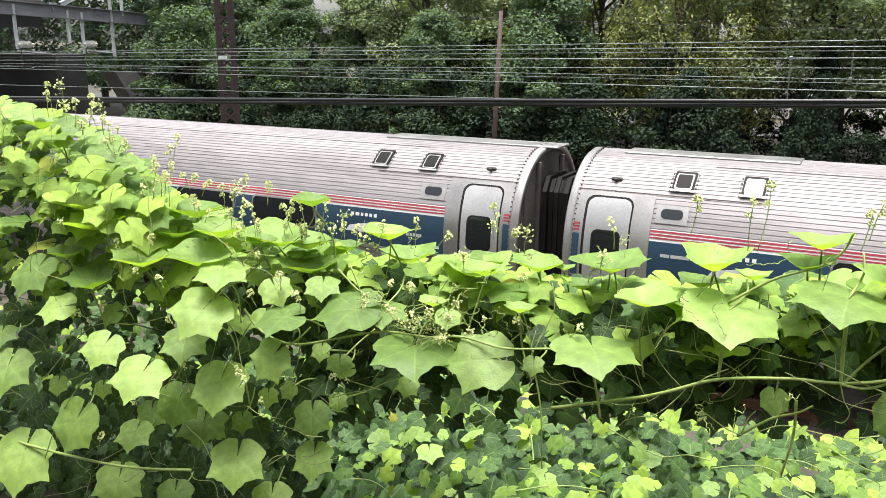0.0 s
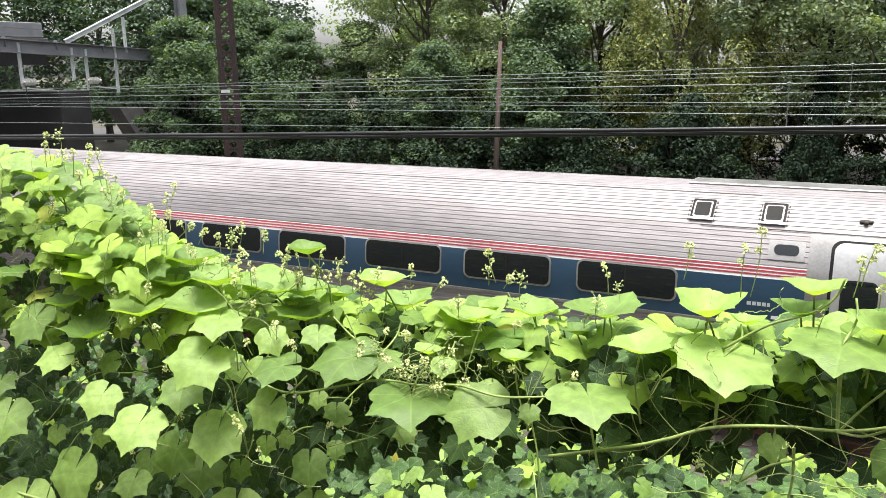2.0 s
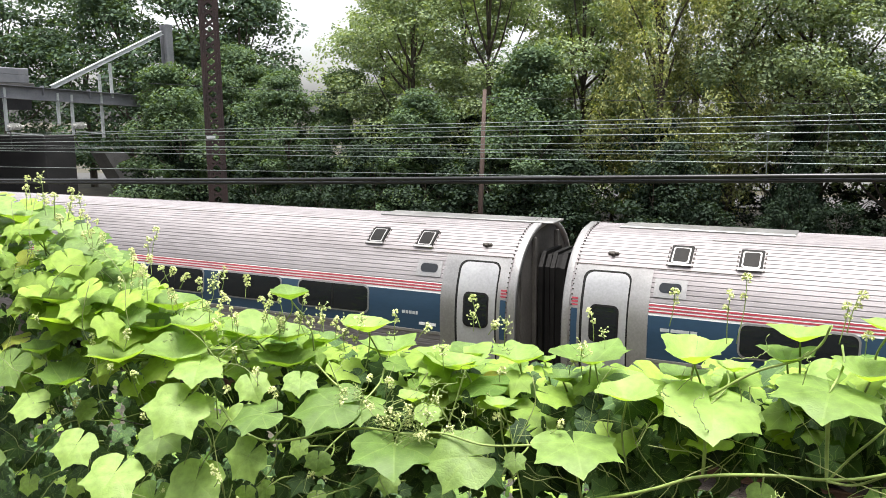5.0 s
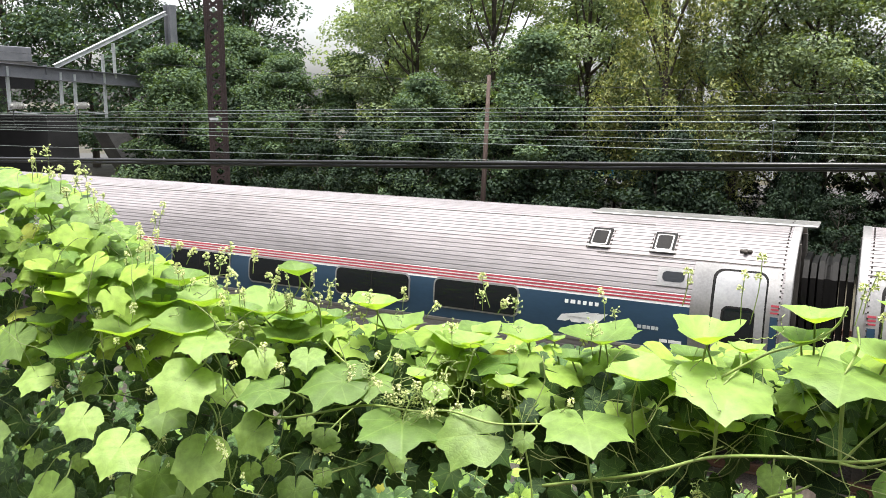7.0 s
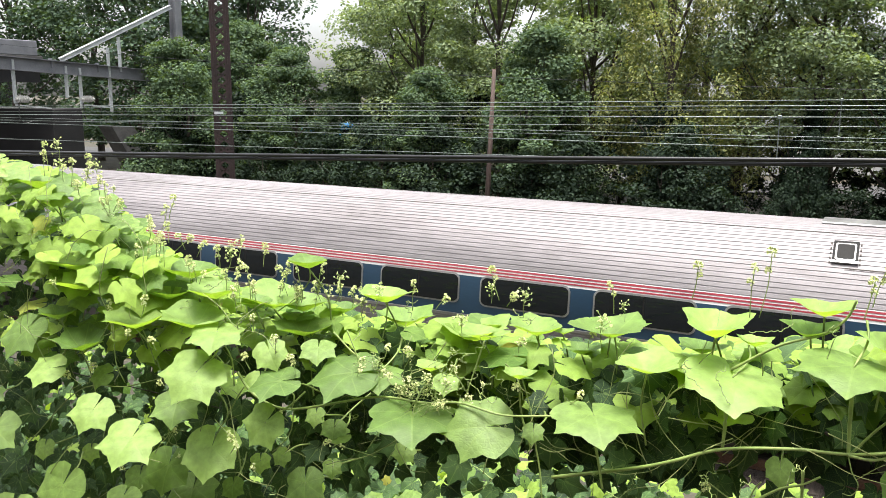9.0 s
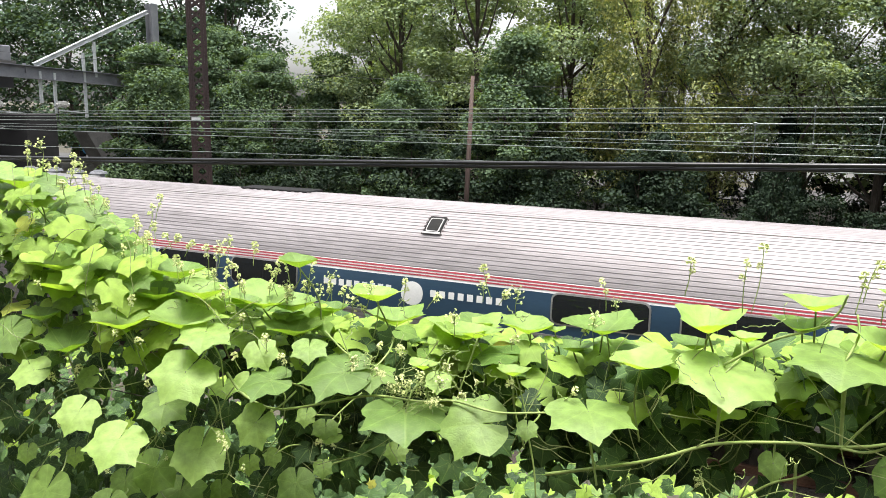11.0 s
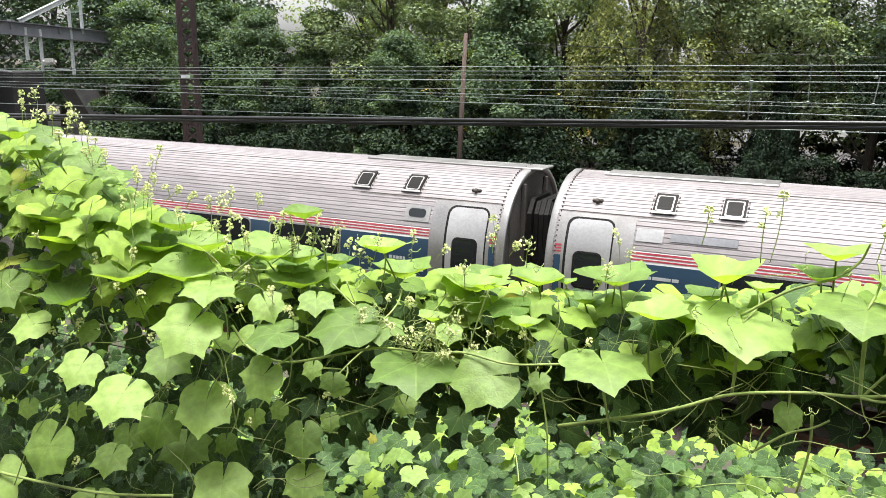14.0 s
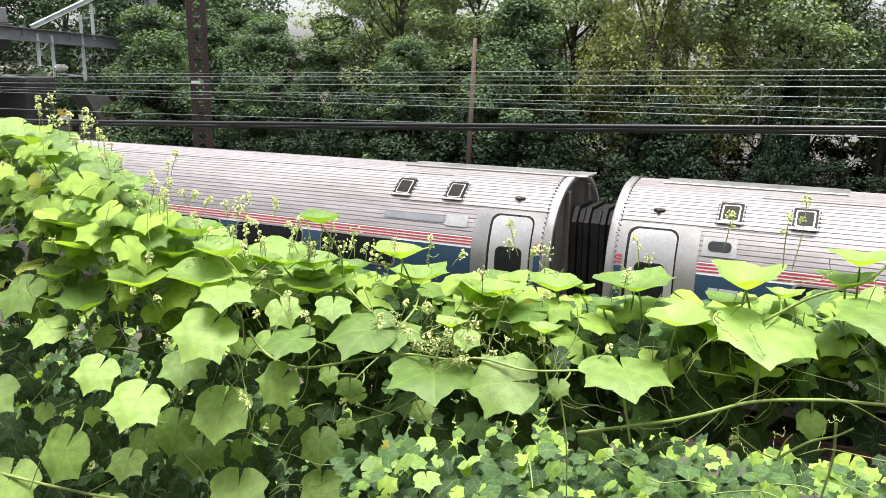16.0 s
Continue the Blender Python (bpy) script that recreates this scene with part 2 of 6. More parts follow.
def beam(bm, a, b, high, flange, web=0.02, fl=0.025):
    """An I-section from a to b."""
    a, b = Vector(a), Vector(b)
    d = b - a
    m = Matrix.Translation(a) @ d.to_track_quat("X", "Z").to_matrix().to_4x4()
    box(bm, 0, d.length, -web / 2, web / 2, -high / 2 + fl, high / 2 - fl, 0, m)
    box(bm, 0, d.length, -flange / 2, flange / 2, high / 2 - fl, high / 2, 0, m)
    box(bm, 0, d.length, -flange / 2, flange / 2, -high / 2, -high / 2 + fl, 0, m)
    return bm


def tube_data(points, radii, sides=6):
    """Vertices and faces of a tapered tube along points."""
    pts = [Vector(p) for p in points]
    verts, faces = [], []
    for i, p in enumerate(pts):
        d = (pts[min(i + 1, len(pts) - 1)] - pts[max(i - 1, 0)])
        q = d.to_track_quat("Z", "Y") if d.length > 1e-9 else Euler((0, 0, 0)).to_quaternion()
        r = radii[i] if isinstance(radii, (list, tuple)) else radii
        for k in range(sides):
            a = 2 * math.pi * k / sides
            verts.append(p + q @ Vector((math.cos(a) * r, math.sin(a) * r, 0)))
    for i in range(len(pts) - 1):
        for k in range(sides):
            a, b = i * sides + k, i * sides + (k + 1) % sides
            faces.append((a, b, b + sides, a + sides))
    faces.append(tuple(range(sides - 1, -1, -1)))
    faces.append(tuple(range((len(pts) - 1) * sides, len(pts) * sides)))
    return verts, faces


def tubes(name, runs, mat, sides=6):
    """One mesh of several tubes: runs of (points, radii)."""
    verts, faces = [], []
    for points, radii in runs:
        v, f = tube_data(points, radii, sides)
        faces += [tuple(i + len(verts) for i in q) for q in f]
        verts += v
    return from_lists(name, verts, faces, mat, True)


def smooth_run(points, steps=8):
    """A Catmull-Rom run through the points."""
    p = [Vector(q) for q in points]
    p = [p[0] * 2 - p[1]] + p + [p[-1] * 2 - p[-2]]
    out = []
    for i in range(1, len(p) - 2):
        for k in range(steps):
            t = k / steps
            out.append(0.5 * ((2 * p[i]) + (p[i + 1] - p[i - 1]) * t + (2 * p[i - 1] - 5 * p[i] + 4 * p[i + 1] - p[i + 2]) * t * t
                              + (3 * p[i] - p[i - 1] - 3 * p[i + 1] + p[i + 2]) * t ** 3))
    out.append(p[-2])
    return out


# ---- ground, track bed ----
def ease(t):
    t = max(0.0, min(1.0, t))
    return t * t * (3 - 2 * t)


def ground_z(x, y):
    near = 4.1 - 4.55 * ease((y - 3.0) / 6.5)
    far = 1.05 * ease((y - 24.5) / 6.0)
    rough = 0.12 * noise.noise(Vector((x * 0.35, y * 0.35, 3.0))) * (1.0 if y < 9 or y > 25 else 0.15)
    return near + far + rough


def steps_of(*stretches):
    out = []
    for a, b, n in stretches:
        out += [a + (b - a) * i / n for i in range(n)]
    return out + [stretches[-1][1]]


def build_ground():
    xs = steps_of((-1500, -120, 8), (-120, -45, 10), (-45, 20, 65), (20, 120, 14), (120, 1500, 8))
    ys = steps_of((-1500, -30, 8), (-30, 0, 8), (0, 11, 30), (11, 25, 12), (25, 45, 24), (45, 1500, 12))
    verts = [(x, y, ground_z(x, y)) for y in ys for x in xs]
    w = len(xs)
    faces = [(j * w + i, j * w + i + 1, (j + 1) * w + i + 1, (j + 1) * w + i) for j in range(len(ys) - 1) for i in range(w - 1)]
    tagged(new("ground", from_lists("ground", verts, faces, EARTH, True)), "dark soil and leaf litter of the railway cutting", "ground", kind="structure")


TRACKS = (14.05, 18.1, 22.0)


def build_tracks():
    xs = steps_of((-150, -45, 20), (-45, 25, 70), (25, 150, 20))
    prof = ((11.2, -0.46), (11.9, -0.22), (12.6, -0.17), (15.5, -0.17), (16.1, -0.2), (16.7, -0.17), (19.6, -0.17), (20.1, -0.2), (20.6, -0.17), (23.4, -0.17), (24.2, -0.25), (24.9, -0.46))
    verts = [(x, y, z + 0.03 * noise.noise(Vector((x * 2.3, y * 3.1, 0)))) for x in xs for y, z in prof]
    k = len(prof)
    faces = [(i * k + j, (i + 1) * k + j, (i + 1) * k + j + 1, i * k + j + 1) for i in range(len(xs) - 1) for j in range(k - 1)]
    tagged(new("ballast", from_lists("ballast", verts, faces, BALLAST, True)), "brown rust-stained stone ballast under the tracks", "ballast", kind="structure")
    for y in TRACKS:
        track = thing("railway_track", "rusty steel rails on dark creosoted ties in ballast", "railway track", pose(0, y, 0), "parallel tracks", "structure")
        for side in (-0.7525, 0.7525):
            bm = bmesh.new()
            box(bm, -150, 150, side - 0.036, side + 0.036, -0.035, 0.0, 0.006)
            box(bm, -150, 150, side - 0.009, side + 0.009, -0.14, -0.035)
            box(bm, -150, 150, side - 0.07, side + 0.07, -0.155, -0.14)
            part("rail", bm, RAIL, track)
        base = [(-0.11, -1.3, -0.3), (0.11, -1.3, -0.3), (0.11, 1.3, -0.3), (-0.11, 1.3, -0.3), (-0.1, -1.3, -0.155), (0.1, -1.3, -0.155), (0.1, 1.3, -0.155), (-0.1, 1.3, -0.155)]
        quads = [(4, 5, 6, 7), (0, 1, 5, 4), (1, 2, 6, 5), (2, 3, 7, 6), (3, 0, 4, 7)]
        v, f = [], []
        for i in range(330):
            x, a = -100 + i * 0.6 + random.uniform(-0.03, 0.03), random.uniform(-0.02, 0.02)
            f += [tuple(q + len(v) for q in c) for c in quads]
            v += [(x + px - a * py, py, pz) for px, py, pz in base]
        child("ties", from_lists("ties", v, f, TIE), track, None, "dark creosoted wooden ties", "stuff")


build_ground()
build_tracks()


# ---- coaches ----
LB, PITCH = 25.64, 26.47
SECTION = ((1.40, 0.95), (1.49, 1.3), (1.545, 1.7), (1.565, 2.1), (1.55, 2.45), (1.485, 2.8), (1.36, 3.1), (1.15, 3.4), (0.86, 3.63), (0.5, 3.79), (0.0, 3.86))


def arc_points():
    run = smooth_run([(w, z, 0) for w, z in SECTION], 10)
    out, s = [(0.0, run[0].x, run[0].y)], 0.0
    for a, b in zip(run, run[1:]):
        s += (b - a).length
        out.append((s, b.x, b.y))
    return np.array(out)


ARC = arc_points()


def at_arc(s, off=0.0):
    """Half width and height at the arc length s, pushed out by off."""
    w, z = np.interp(s, ARC[:, 0], ARC[:, 1]), np.interp(s, ARC[:, 0], ARC[:, 2])
    e = 0.01
    dw = np.interp(s + e, ARC[:, 0], ARC[:, 1]) - np.interp(s - e, ARC[:, 0], ARC[:, 1])
    dz = np.interp(s + e, ARC[:, 0], ARC[:, 2]) - np.interp(s - e, ARC[:, 0], ARC[:, 2])
    k = math.hypot(dw, dz) or 1
    return float(w + off * dz / k), float(z - off * dw / k)


def arc_of(z):
    return float(np.interp(z, ARC[:, 2], ARC[:, 0]))


BAND = (1.97, 2.835)
MESHES = {}


def kept(key, make):
    if key not in MESHES:
        MESHES[key] = make()
    return MESHES[key]


def slab(x0, x1, z0, z1, off, thick, mat, r=0.0, name="panel"):
    """A panel that follows the coach's curved side, with rounded corners."""
    def make():
        s0, s1 = arc_of(z0), arc_of(z1)
        ts = {i / 10 for i in range(11)}
        h = s1 - s0
        if r:
            for k in range(6):
                d = r * (1 - math.cos(math.pi / 2 * k / 5)) / h
                ts |= {d, 1 - d}
        verts, faces = [], []
        rows = sorted(ts)
        for t in rows:
            d = min(t, 1 - t) * h
            inset = r - math.sqrt(max(0.0, r * r - (r - d) ** 2)) if r and d < r else 0.0
            for o in (off + thick, off + thick, off):
                w, z = at_arc(s0 + t * h, o)
                verts += [(x0 + inset, -w, z), (x1 - inset, -w, z)]
        for i in range(len(rows) - 1):
            a, b = 6 * i, 6 * i + 6
            faces += [(a, a + 1, b + 1, b), (a + 4, a + 2, b + 2, b + 4), (a + 3, a + 5, b + 5, b + 3), (a + 5, a + 4, b + 4, b + 5)]
        e = 6 * (len(rows) - 1)
        faces += [(2, 4, 5, 3), (e + 2, e + 3, e + 5, e + 4)]
        me = from_lists(name, verts, faces, mat)
        me.polygons.foreach_set("use_smooth", [k % 4 == 0 and k < len(faces) - 2 for k in range(len(faces))])
        return me
    return kept((name, mat.name, round(x0, 3), round(x1, 3), z0, z1, off, thick, r), make)


def shell_mesh():
    half, s, top = [], 0.0, ARC[-1, 0]
    b0, b1 = arc_of(BAND[0]), arc_of(BAND[1])
    while s < b0 - 0.08:
        half += [(s, 0.0), (s + 0.007, 0.0085), (s + 0.062, 0.0085), (s + 0.067, 0.0)]
        s += 0.08
    half += [(b0, 0.0)] + [(b0 + (b1 - b0) * i / 6, 0.0) for i in range(1, 7)]
    s = b1 + 0.01
    while s < top - 0.08:
        half += [(s, 0.0), (s + 0.007, 0.0085), (s + 0.062, 0.0085), (s + 0.067, 0.0)]
        s += 0.08
    prof = [at_arc(a, o) for a, o in half]
    ring = [(-w, z) for w, z in prof] + [(0.0, SECTION[-1][1])] + [(w, z) for w, z in reversed(prof)]
    n = len(ring)
    verts = [(x, y, z) for x in (0.1, LB - 0.1) for y, z in ring]
    faces = [(i, i + n, i + n + 1, i + 1) for i in range(n - 1)]
    faces.append((0, n - 1, 2 * n - 1, n))
    return from_lists("body", verts, faces, STEEL)


def rim_mesh():
    """The smooth rounded end frame of the body."""
    prof = [at_arc(s, 0.02) for s in np.linspace(0, ARC[-1, 0], 26)]
    inner = [at_arc(s, -0.07) for s in np.linspace(0, ARC[-1, 0], 26)]
    ring = [(-w, z) for w, z in prof[:-1]] + [(0.0, prof[-1][1])] + [(w, z) for w, z in reversed(prof[:-1])]
    core = [(-w, z) for w, z in inner[:-1]] + [(0.0, inner[-1][1])] + [(w, z) for w, z in reversed(inner[:-1])]
    n = len(ring)
    verts = [(0.12, y, z) for y, z in ring] + [(0.02, y, z) for y, z in ring] + [(0.0, y * 0.99, z) for y, z in ring] + [(0.0, y, z) for y, z in core] + [(0.1, y, z) for y, z in core]
    faces = [(k * n + i, k * n + i + 1, (k + 1) * n + i + 1, (k + 1) * n + i) for k in range(4) for i in range(n - 1)]
    return from_lists("end_frame", verts, faces, PANEL, True)


def rivets_mesh():
    """The row of small rivets round the end frame."""
    bm = bmesh.new()
    for s in np.arange(arc_of(1.1), ARC[-1, 0] - 0.1, 0.085):
        w, z = at_arc(s, 0.022)
        for y in (-w, w):
            box(bm, 0.15, 0.172, y - 0.011, y + 0.011, z - 0.011, z + 0.011)
    return from_bm("rivet_strip", bm, GRIME)


def end_wall_mesh():
    prof = [at_arc(s, -0.06) for s in np.linspace(0, ARC[-1, 0], 22)]
    ring = [(-w, z) for w, z in prof[:-1]] + [(0.0, prof[-1][1])] + [(w, z) for w, z in reversed(prof[:-1])]
    bm = bmesh.new()
    bm.faces.new([bm.verts.new((0.06, y, z)) for y, z in ring])
    box(bm, -0.02, 0.06, -0.62, -0.54, 0.95, 3.62, 0.01)
    box(bm, -0.02, 0.06, 0.54, 0.62, 0.95, 3.62, 0.01)
    for y in (-1.15, 1.15):
        box(bm, 0.03, 0.06, y - 0.03, y + 0.03, 1.1, 3.1)
    return from_bm("end_wall", bm, ENDSKIN)


def bellows_mesh(wide):
    """One fold of the rubber gangway bellows: an arch."""
    bm = bmesh.new()
    k = wide
    pts = [(-0.55 - k, 1.05), (-0.55 - k, 3.1), (-0.4, 3.3 + k), (0.4, 3.3 + k), (0.55 + k, 3.1), (0.55 + k, 1.05), (0.42, 1.05), (0.42, 3.05), (0.33, 3.15), (-0.33, 3.15), (-0.42, 3.05), (-0.42, 1.05)]
    f = bm.faces.new([bm.verts.new((-0.04, y, z)) for y, z in pts])
    g = bmesh.ops.extrude_face_region(bm, geom=[f])
    bmesh.ops.translate(bm, vec=(0.08, 0, 0), verts=[v for v in g["geom"] if isinstance(v, bmesh.types.BMVert)])
    return from_bm("bellows", bm, RUBBER)


def hood_mesh(start):
    bm = bmesh.new()
    box(bm, start, 3.3, -0.30, 0.30, 3.83, 3.87, 0.012)
    return from_bm("roof_panel", bm, PANEL)


def vent_mesh():
    bm = bmesh.new()
    box(bm, 0, 1.85, -0.10, 0.4, 3.8, 3.885, 0.02)
    for i in range(9):
        box(bm, 0.1 + i * 0.2, 0.2 + i * 0.2, -0.15, -0.1, 3.8, 3.88)
    return from_bm("roof_vent", bm, RUBBER)


def pot_mesh():
    bm = bmesh.new()
    for r, z0, z1 in ((0.16, 0, 0.16), (0.22, 0.15, 0.2), (0.13, 0.2, 0.24)):
        bmesh.ops.create_cone(bm, cap_ends=True, segments=16, radius1=r, radius2=r * 0.9, depth=z1 - z0, matrix=pose(0, 0, (z0 + z1) / 2))
    return from_bm("roof_ventilator", bm, GREYSTEEL)


def wheel_mesh():
    bm = bmesh.new()
    for r0, r1, d, y in ((0.46, 0.46, 0.09, 0), (0.49, 0.48, 0.035, 0.06), (0.2, 0.2, 0.14, 0)):
        bmesh.ops.create_cone(bm, cap_ends=True, segments=24, radius1=r0, radius2=r1, depth=d, matrix=pose(0, y, 0, 90))
    return from_bm("wheel", bm, GRIME)


def bogie_mesh():
    bm = bmesh.new()
    for y in (-1.0, 1.0):
        box(bm, -1.75, 1.75, y - 0.07, y + 0.07, 0.42, 0.66, 0.03)
        for x in (-1.3, 1.3):
            box(bm, x - 0.2, x + 0.2, y - 0.12, y + 0.12, 0.3, 0.62, 0.03)
        box(bm, -0.3, 0.3, y - 0.12, y + 0.12, 0.5, 0.92, 0.04)
    box(bm, -0.25, 0.25, -1.1, 1.1, 0.45, 0.7, 0.03)
    return from_bm("bogie", bm, GRIME)


def under_mesh():
    bm = bmesh.new()
    box(bm, 0.2, LB - 0.2, -1.38, 1.38, 0.88, 1.02)
    x = 6.2
    for w, h in ((2.2, 0.5), (1.4, 0.42), (2.8, 0.55), (1.0, 0.35), (2.4, 0.5)):
        box(bm, x, x + w, -1.34, -0.3, 0.9 - h, 0.9, 0.03)
        box(bm, x + 0.2, x + w - 0.1, 0.3, 1.34, 0.92 - h, 0.9, 0.03)
        x += w + 0.45
    return from_bm("underframe", bm, GRIME)


def coupler_mesh():
    bm = bmesh.new()
    box(bm, -0.48, 0.3, -0.1, 0.1, 0.78, 0.98, 0.03)
    box(bm, -0.5, -0.3, -0.18, 0.18, 0.72, 1.02, 0.04)
    for y in (-0.5, -0.35, 0.35, 0.5):
        v = smooth_run([(0.05, y, 1.0), (-0.15, y, 0.62), (-0.35, y, 0.55), (-0.49, y, 0.7)], 4)
        vs, fs = tube_data(v, 0.03, 6)
        made = [bm.verts.new(p) for p in vs]
        for q in fs:
            bm.faces.new([made[i] for i in q])
    return from_bm("coupler", bm, RUBBER)


def words_mesh(text, size, mat):
    cu = bpy.data.curves.new("lettering", "FONT")
    cu.body, cu.size, cu.extrude = text, size, 0.002
    ob = bpy.data.objects.new("lettering", cu)
    me = bpy.data.meshes.new_from_object(ob)
    bpy.data.objects.remove(ob)
    me.materials.clear()
    me.materials.append(mat)
    return me


def side_pose(x, z, off):
    """On the coach's side: x along, z up the side, facing out."""
    w, zz = at_arc(arc_of(z), off)
    w2, z2 = at_arc(arc_of(z) + 0.1, off)
    tilt = math.degrees(math.atan2(w - w2, z2 - zz))
    return pose(x, -w, zz, 90 - tilt)


def windows_of(parent, turn, x, wide, z0=2.15, z1=2.68):
    win = child("window", slab(0, wide, z0, z1, 0.012, 0.012, PANEL, 0.12, "window_frame"), parent, turn @ pose(x, 0, 0))
    child("pane", slab(0.03, wide - 0.03, z0 + 0.03, z1 - 0.03, 0.016, 0.014, GLASS, 0.1, "pane"), win)
    if wide > 1:
        child("mullion", slab(wide * 0.5 - 0.012, wide * 0.5 + 0.012, z0 + 0.03, z1 - 0.03, 0.03, 0.003, HATCHGLASS, 0, "mullion"), win)


def door_of(parent, turn, x):
    """A vestibule door in its smooth surround; x is the door's near edge from the coach's end."""
    child("door_surround", slab(0.15, 1.42, 1.0, 3.31, 0.012, 0.012, PANEL, 0, "door_surround"), parent, turn)
    child("door_gasket", slab(x - 0.045, x + 0.745, 1.15, 3.25, 0.02, 0.008, RUBBER, 0.15, "door_gasket"), parent, turn, "black rubber door gasket")
    door = child("door", slab(x, x + 0.72, 1.17, 3.22, 0.02, 0.014, DOORSKIN, 0.14, "door"), parent, turn)
    child("door_window", slab(x + 0.12, x + 0.6, 2.14, 2.74, 0.036, 0.008, RUBBER, 0.1, "door_gasket"), door)
    child("door_pane", slab(x + 0.15, x + 0.57, 2.17, 2.71, 0.04, 0.008, GLASS, 0.08, "door_pane"), door)
    for z0, z1 in ((2.792, 2.822), (2.743, 2.770), (2.694, 2.719)):
        child("stripe", slab(0.16, 0.27, z0, z1, 0.02, 0.007, RED, 0, "stripe"), parent, turn)
    child("blue_band", slab(0.16, 0.27, 1.97, 2.65, 0.02, 0.007, BLUE, 0, "blue_band"), parent, turn)
    bm = kept("grip", lambda: from_bm("roof_grip", box(box(bmesh.new(), -0.09, 0.09, -0.03, 0.02, -0.02, 0.03, 0.01), -0.03, 0.03, -0.07, 0.0, 0.0, 0.06, 0.01), GRIME))
    child("roof_grip", bm, parent, turn @ side_pose(0.72, 3.5, 0.02))


def hatch_of(parent, turn, x, pale=False):
    h = child("roof_hatch", slab(0.01, 0.35, 3.395, 3.65, 0.012, 0.026, RUBBER, 0.02, "hatch_frame"), parent, turn @ pose(x, 0, 0), "square roof-side hatch in a dark frame")
    child("hatch_rim", slab(0.045, 0.315, 3.425, 3.622, 0.03, 0.012, PANEL, 0.03, "hatch_rim"), h)
    child("screen", slab(0.065, 0.295, 3.438, 3.610, 0.034, 0.012, DOORSKIN if pale else HATCHGLASS, 0.03, "screen"), h)
    child("hatch_sill", slab(0.0, 0.36, 3.386, 3.412, 0.02, 0.034, PANEL, 0, "hatch_sill"), h)
    for k in (-0.03, 0.365):
        for i in range(5):
            child("rivet", slab(k, k + 0.022, 3.385 + 0.058 * i, 3.405 + 0.058 * i, 0.008, 0.012, GRIME, 0, "rivet"), h)


def bars_of(parent, turn, x, z, runs, high, mat, name="lettering"):
    """Writing too small to read, as bars."""
    for a, w in runs:
        child(name, slab(0, w, z, z + high, 0.012, 0.004, mat, 0, name), parent, turn @ pose(x + a, 0, 0))


def emblem_of(parent, turn, x):
    """A swoosh of three white strips below a line of bars."""
    def make():
        bm = bmesh.new()
        for k in range(3):
            pts = [(0.0 + 0.34 * k, 0.0), (0.20 + 0.34 * k, 0.0), (0.75 + 0.2 * k, 0.22), (0.1 + 0.1 * k, 0.12)]
            f = bm.faces.new([bm.verts.new((p, q, 0)) for p, q in pts])
            g = bmesh.ops.extrude_face_region(bm, geom=[f])
            bmesh.ops.translate(bm, vec=(0, 0, 0.004), verts=[v for v in g["geom"] if isinstance(v, bmesh.types.BMVert)])
        return from_bm("emblem", bm, WHITE)
    child("emblem", kept("emblem", make), parent, turn @ side_pose(x, 2.2, 0.012) @ Matrix.Diagonal((0.75, 0.9, 1, 1)), "white swoosh emblem")
    bars_of(parent, turn, x + 0.12, 2.5, ((0, 0.06), (0.1, 0.08), (0.22, 0.05), (0.31, 0.06), (0.41, 0.06), (0.51, 0.06)), 0.06, WHITE)


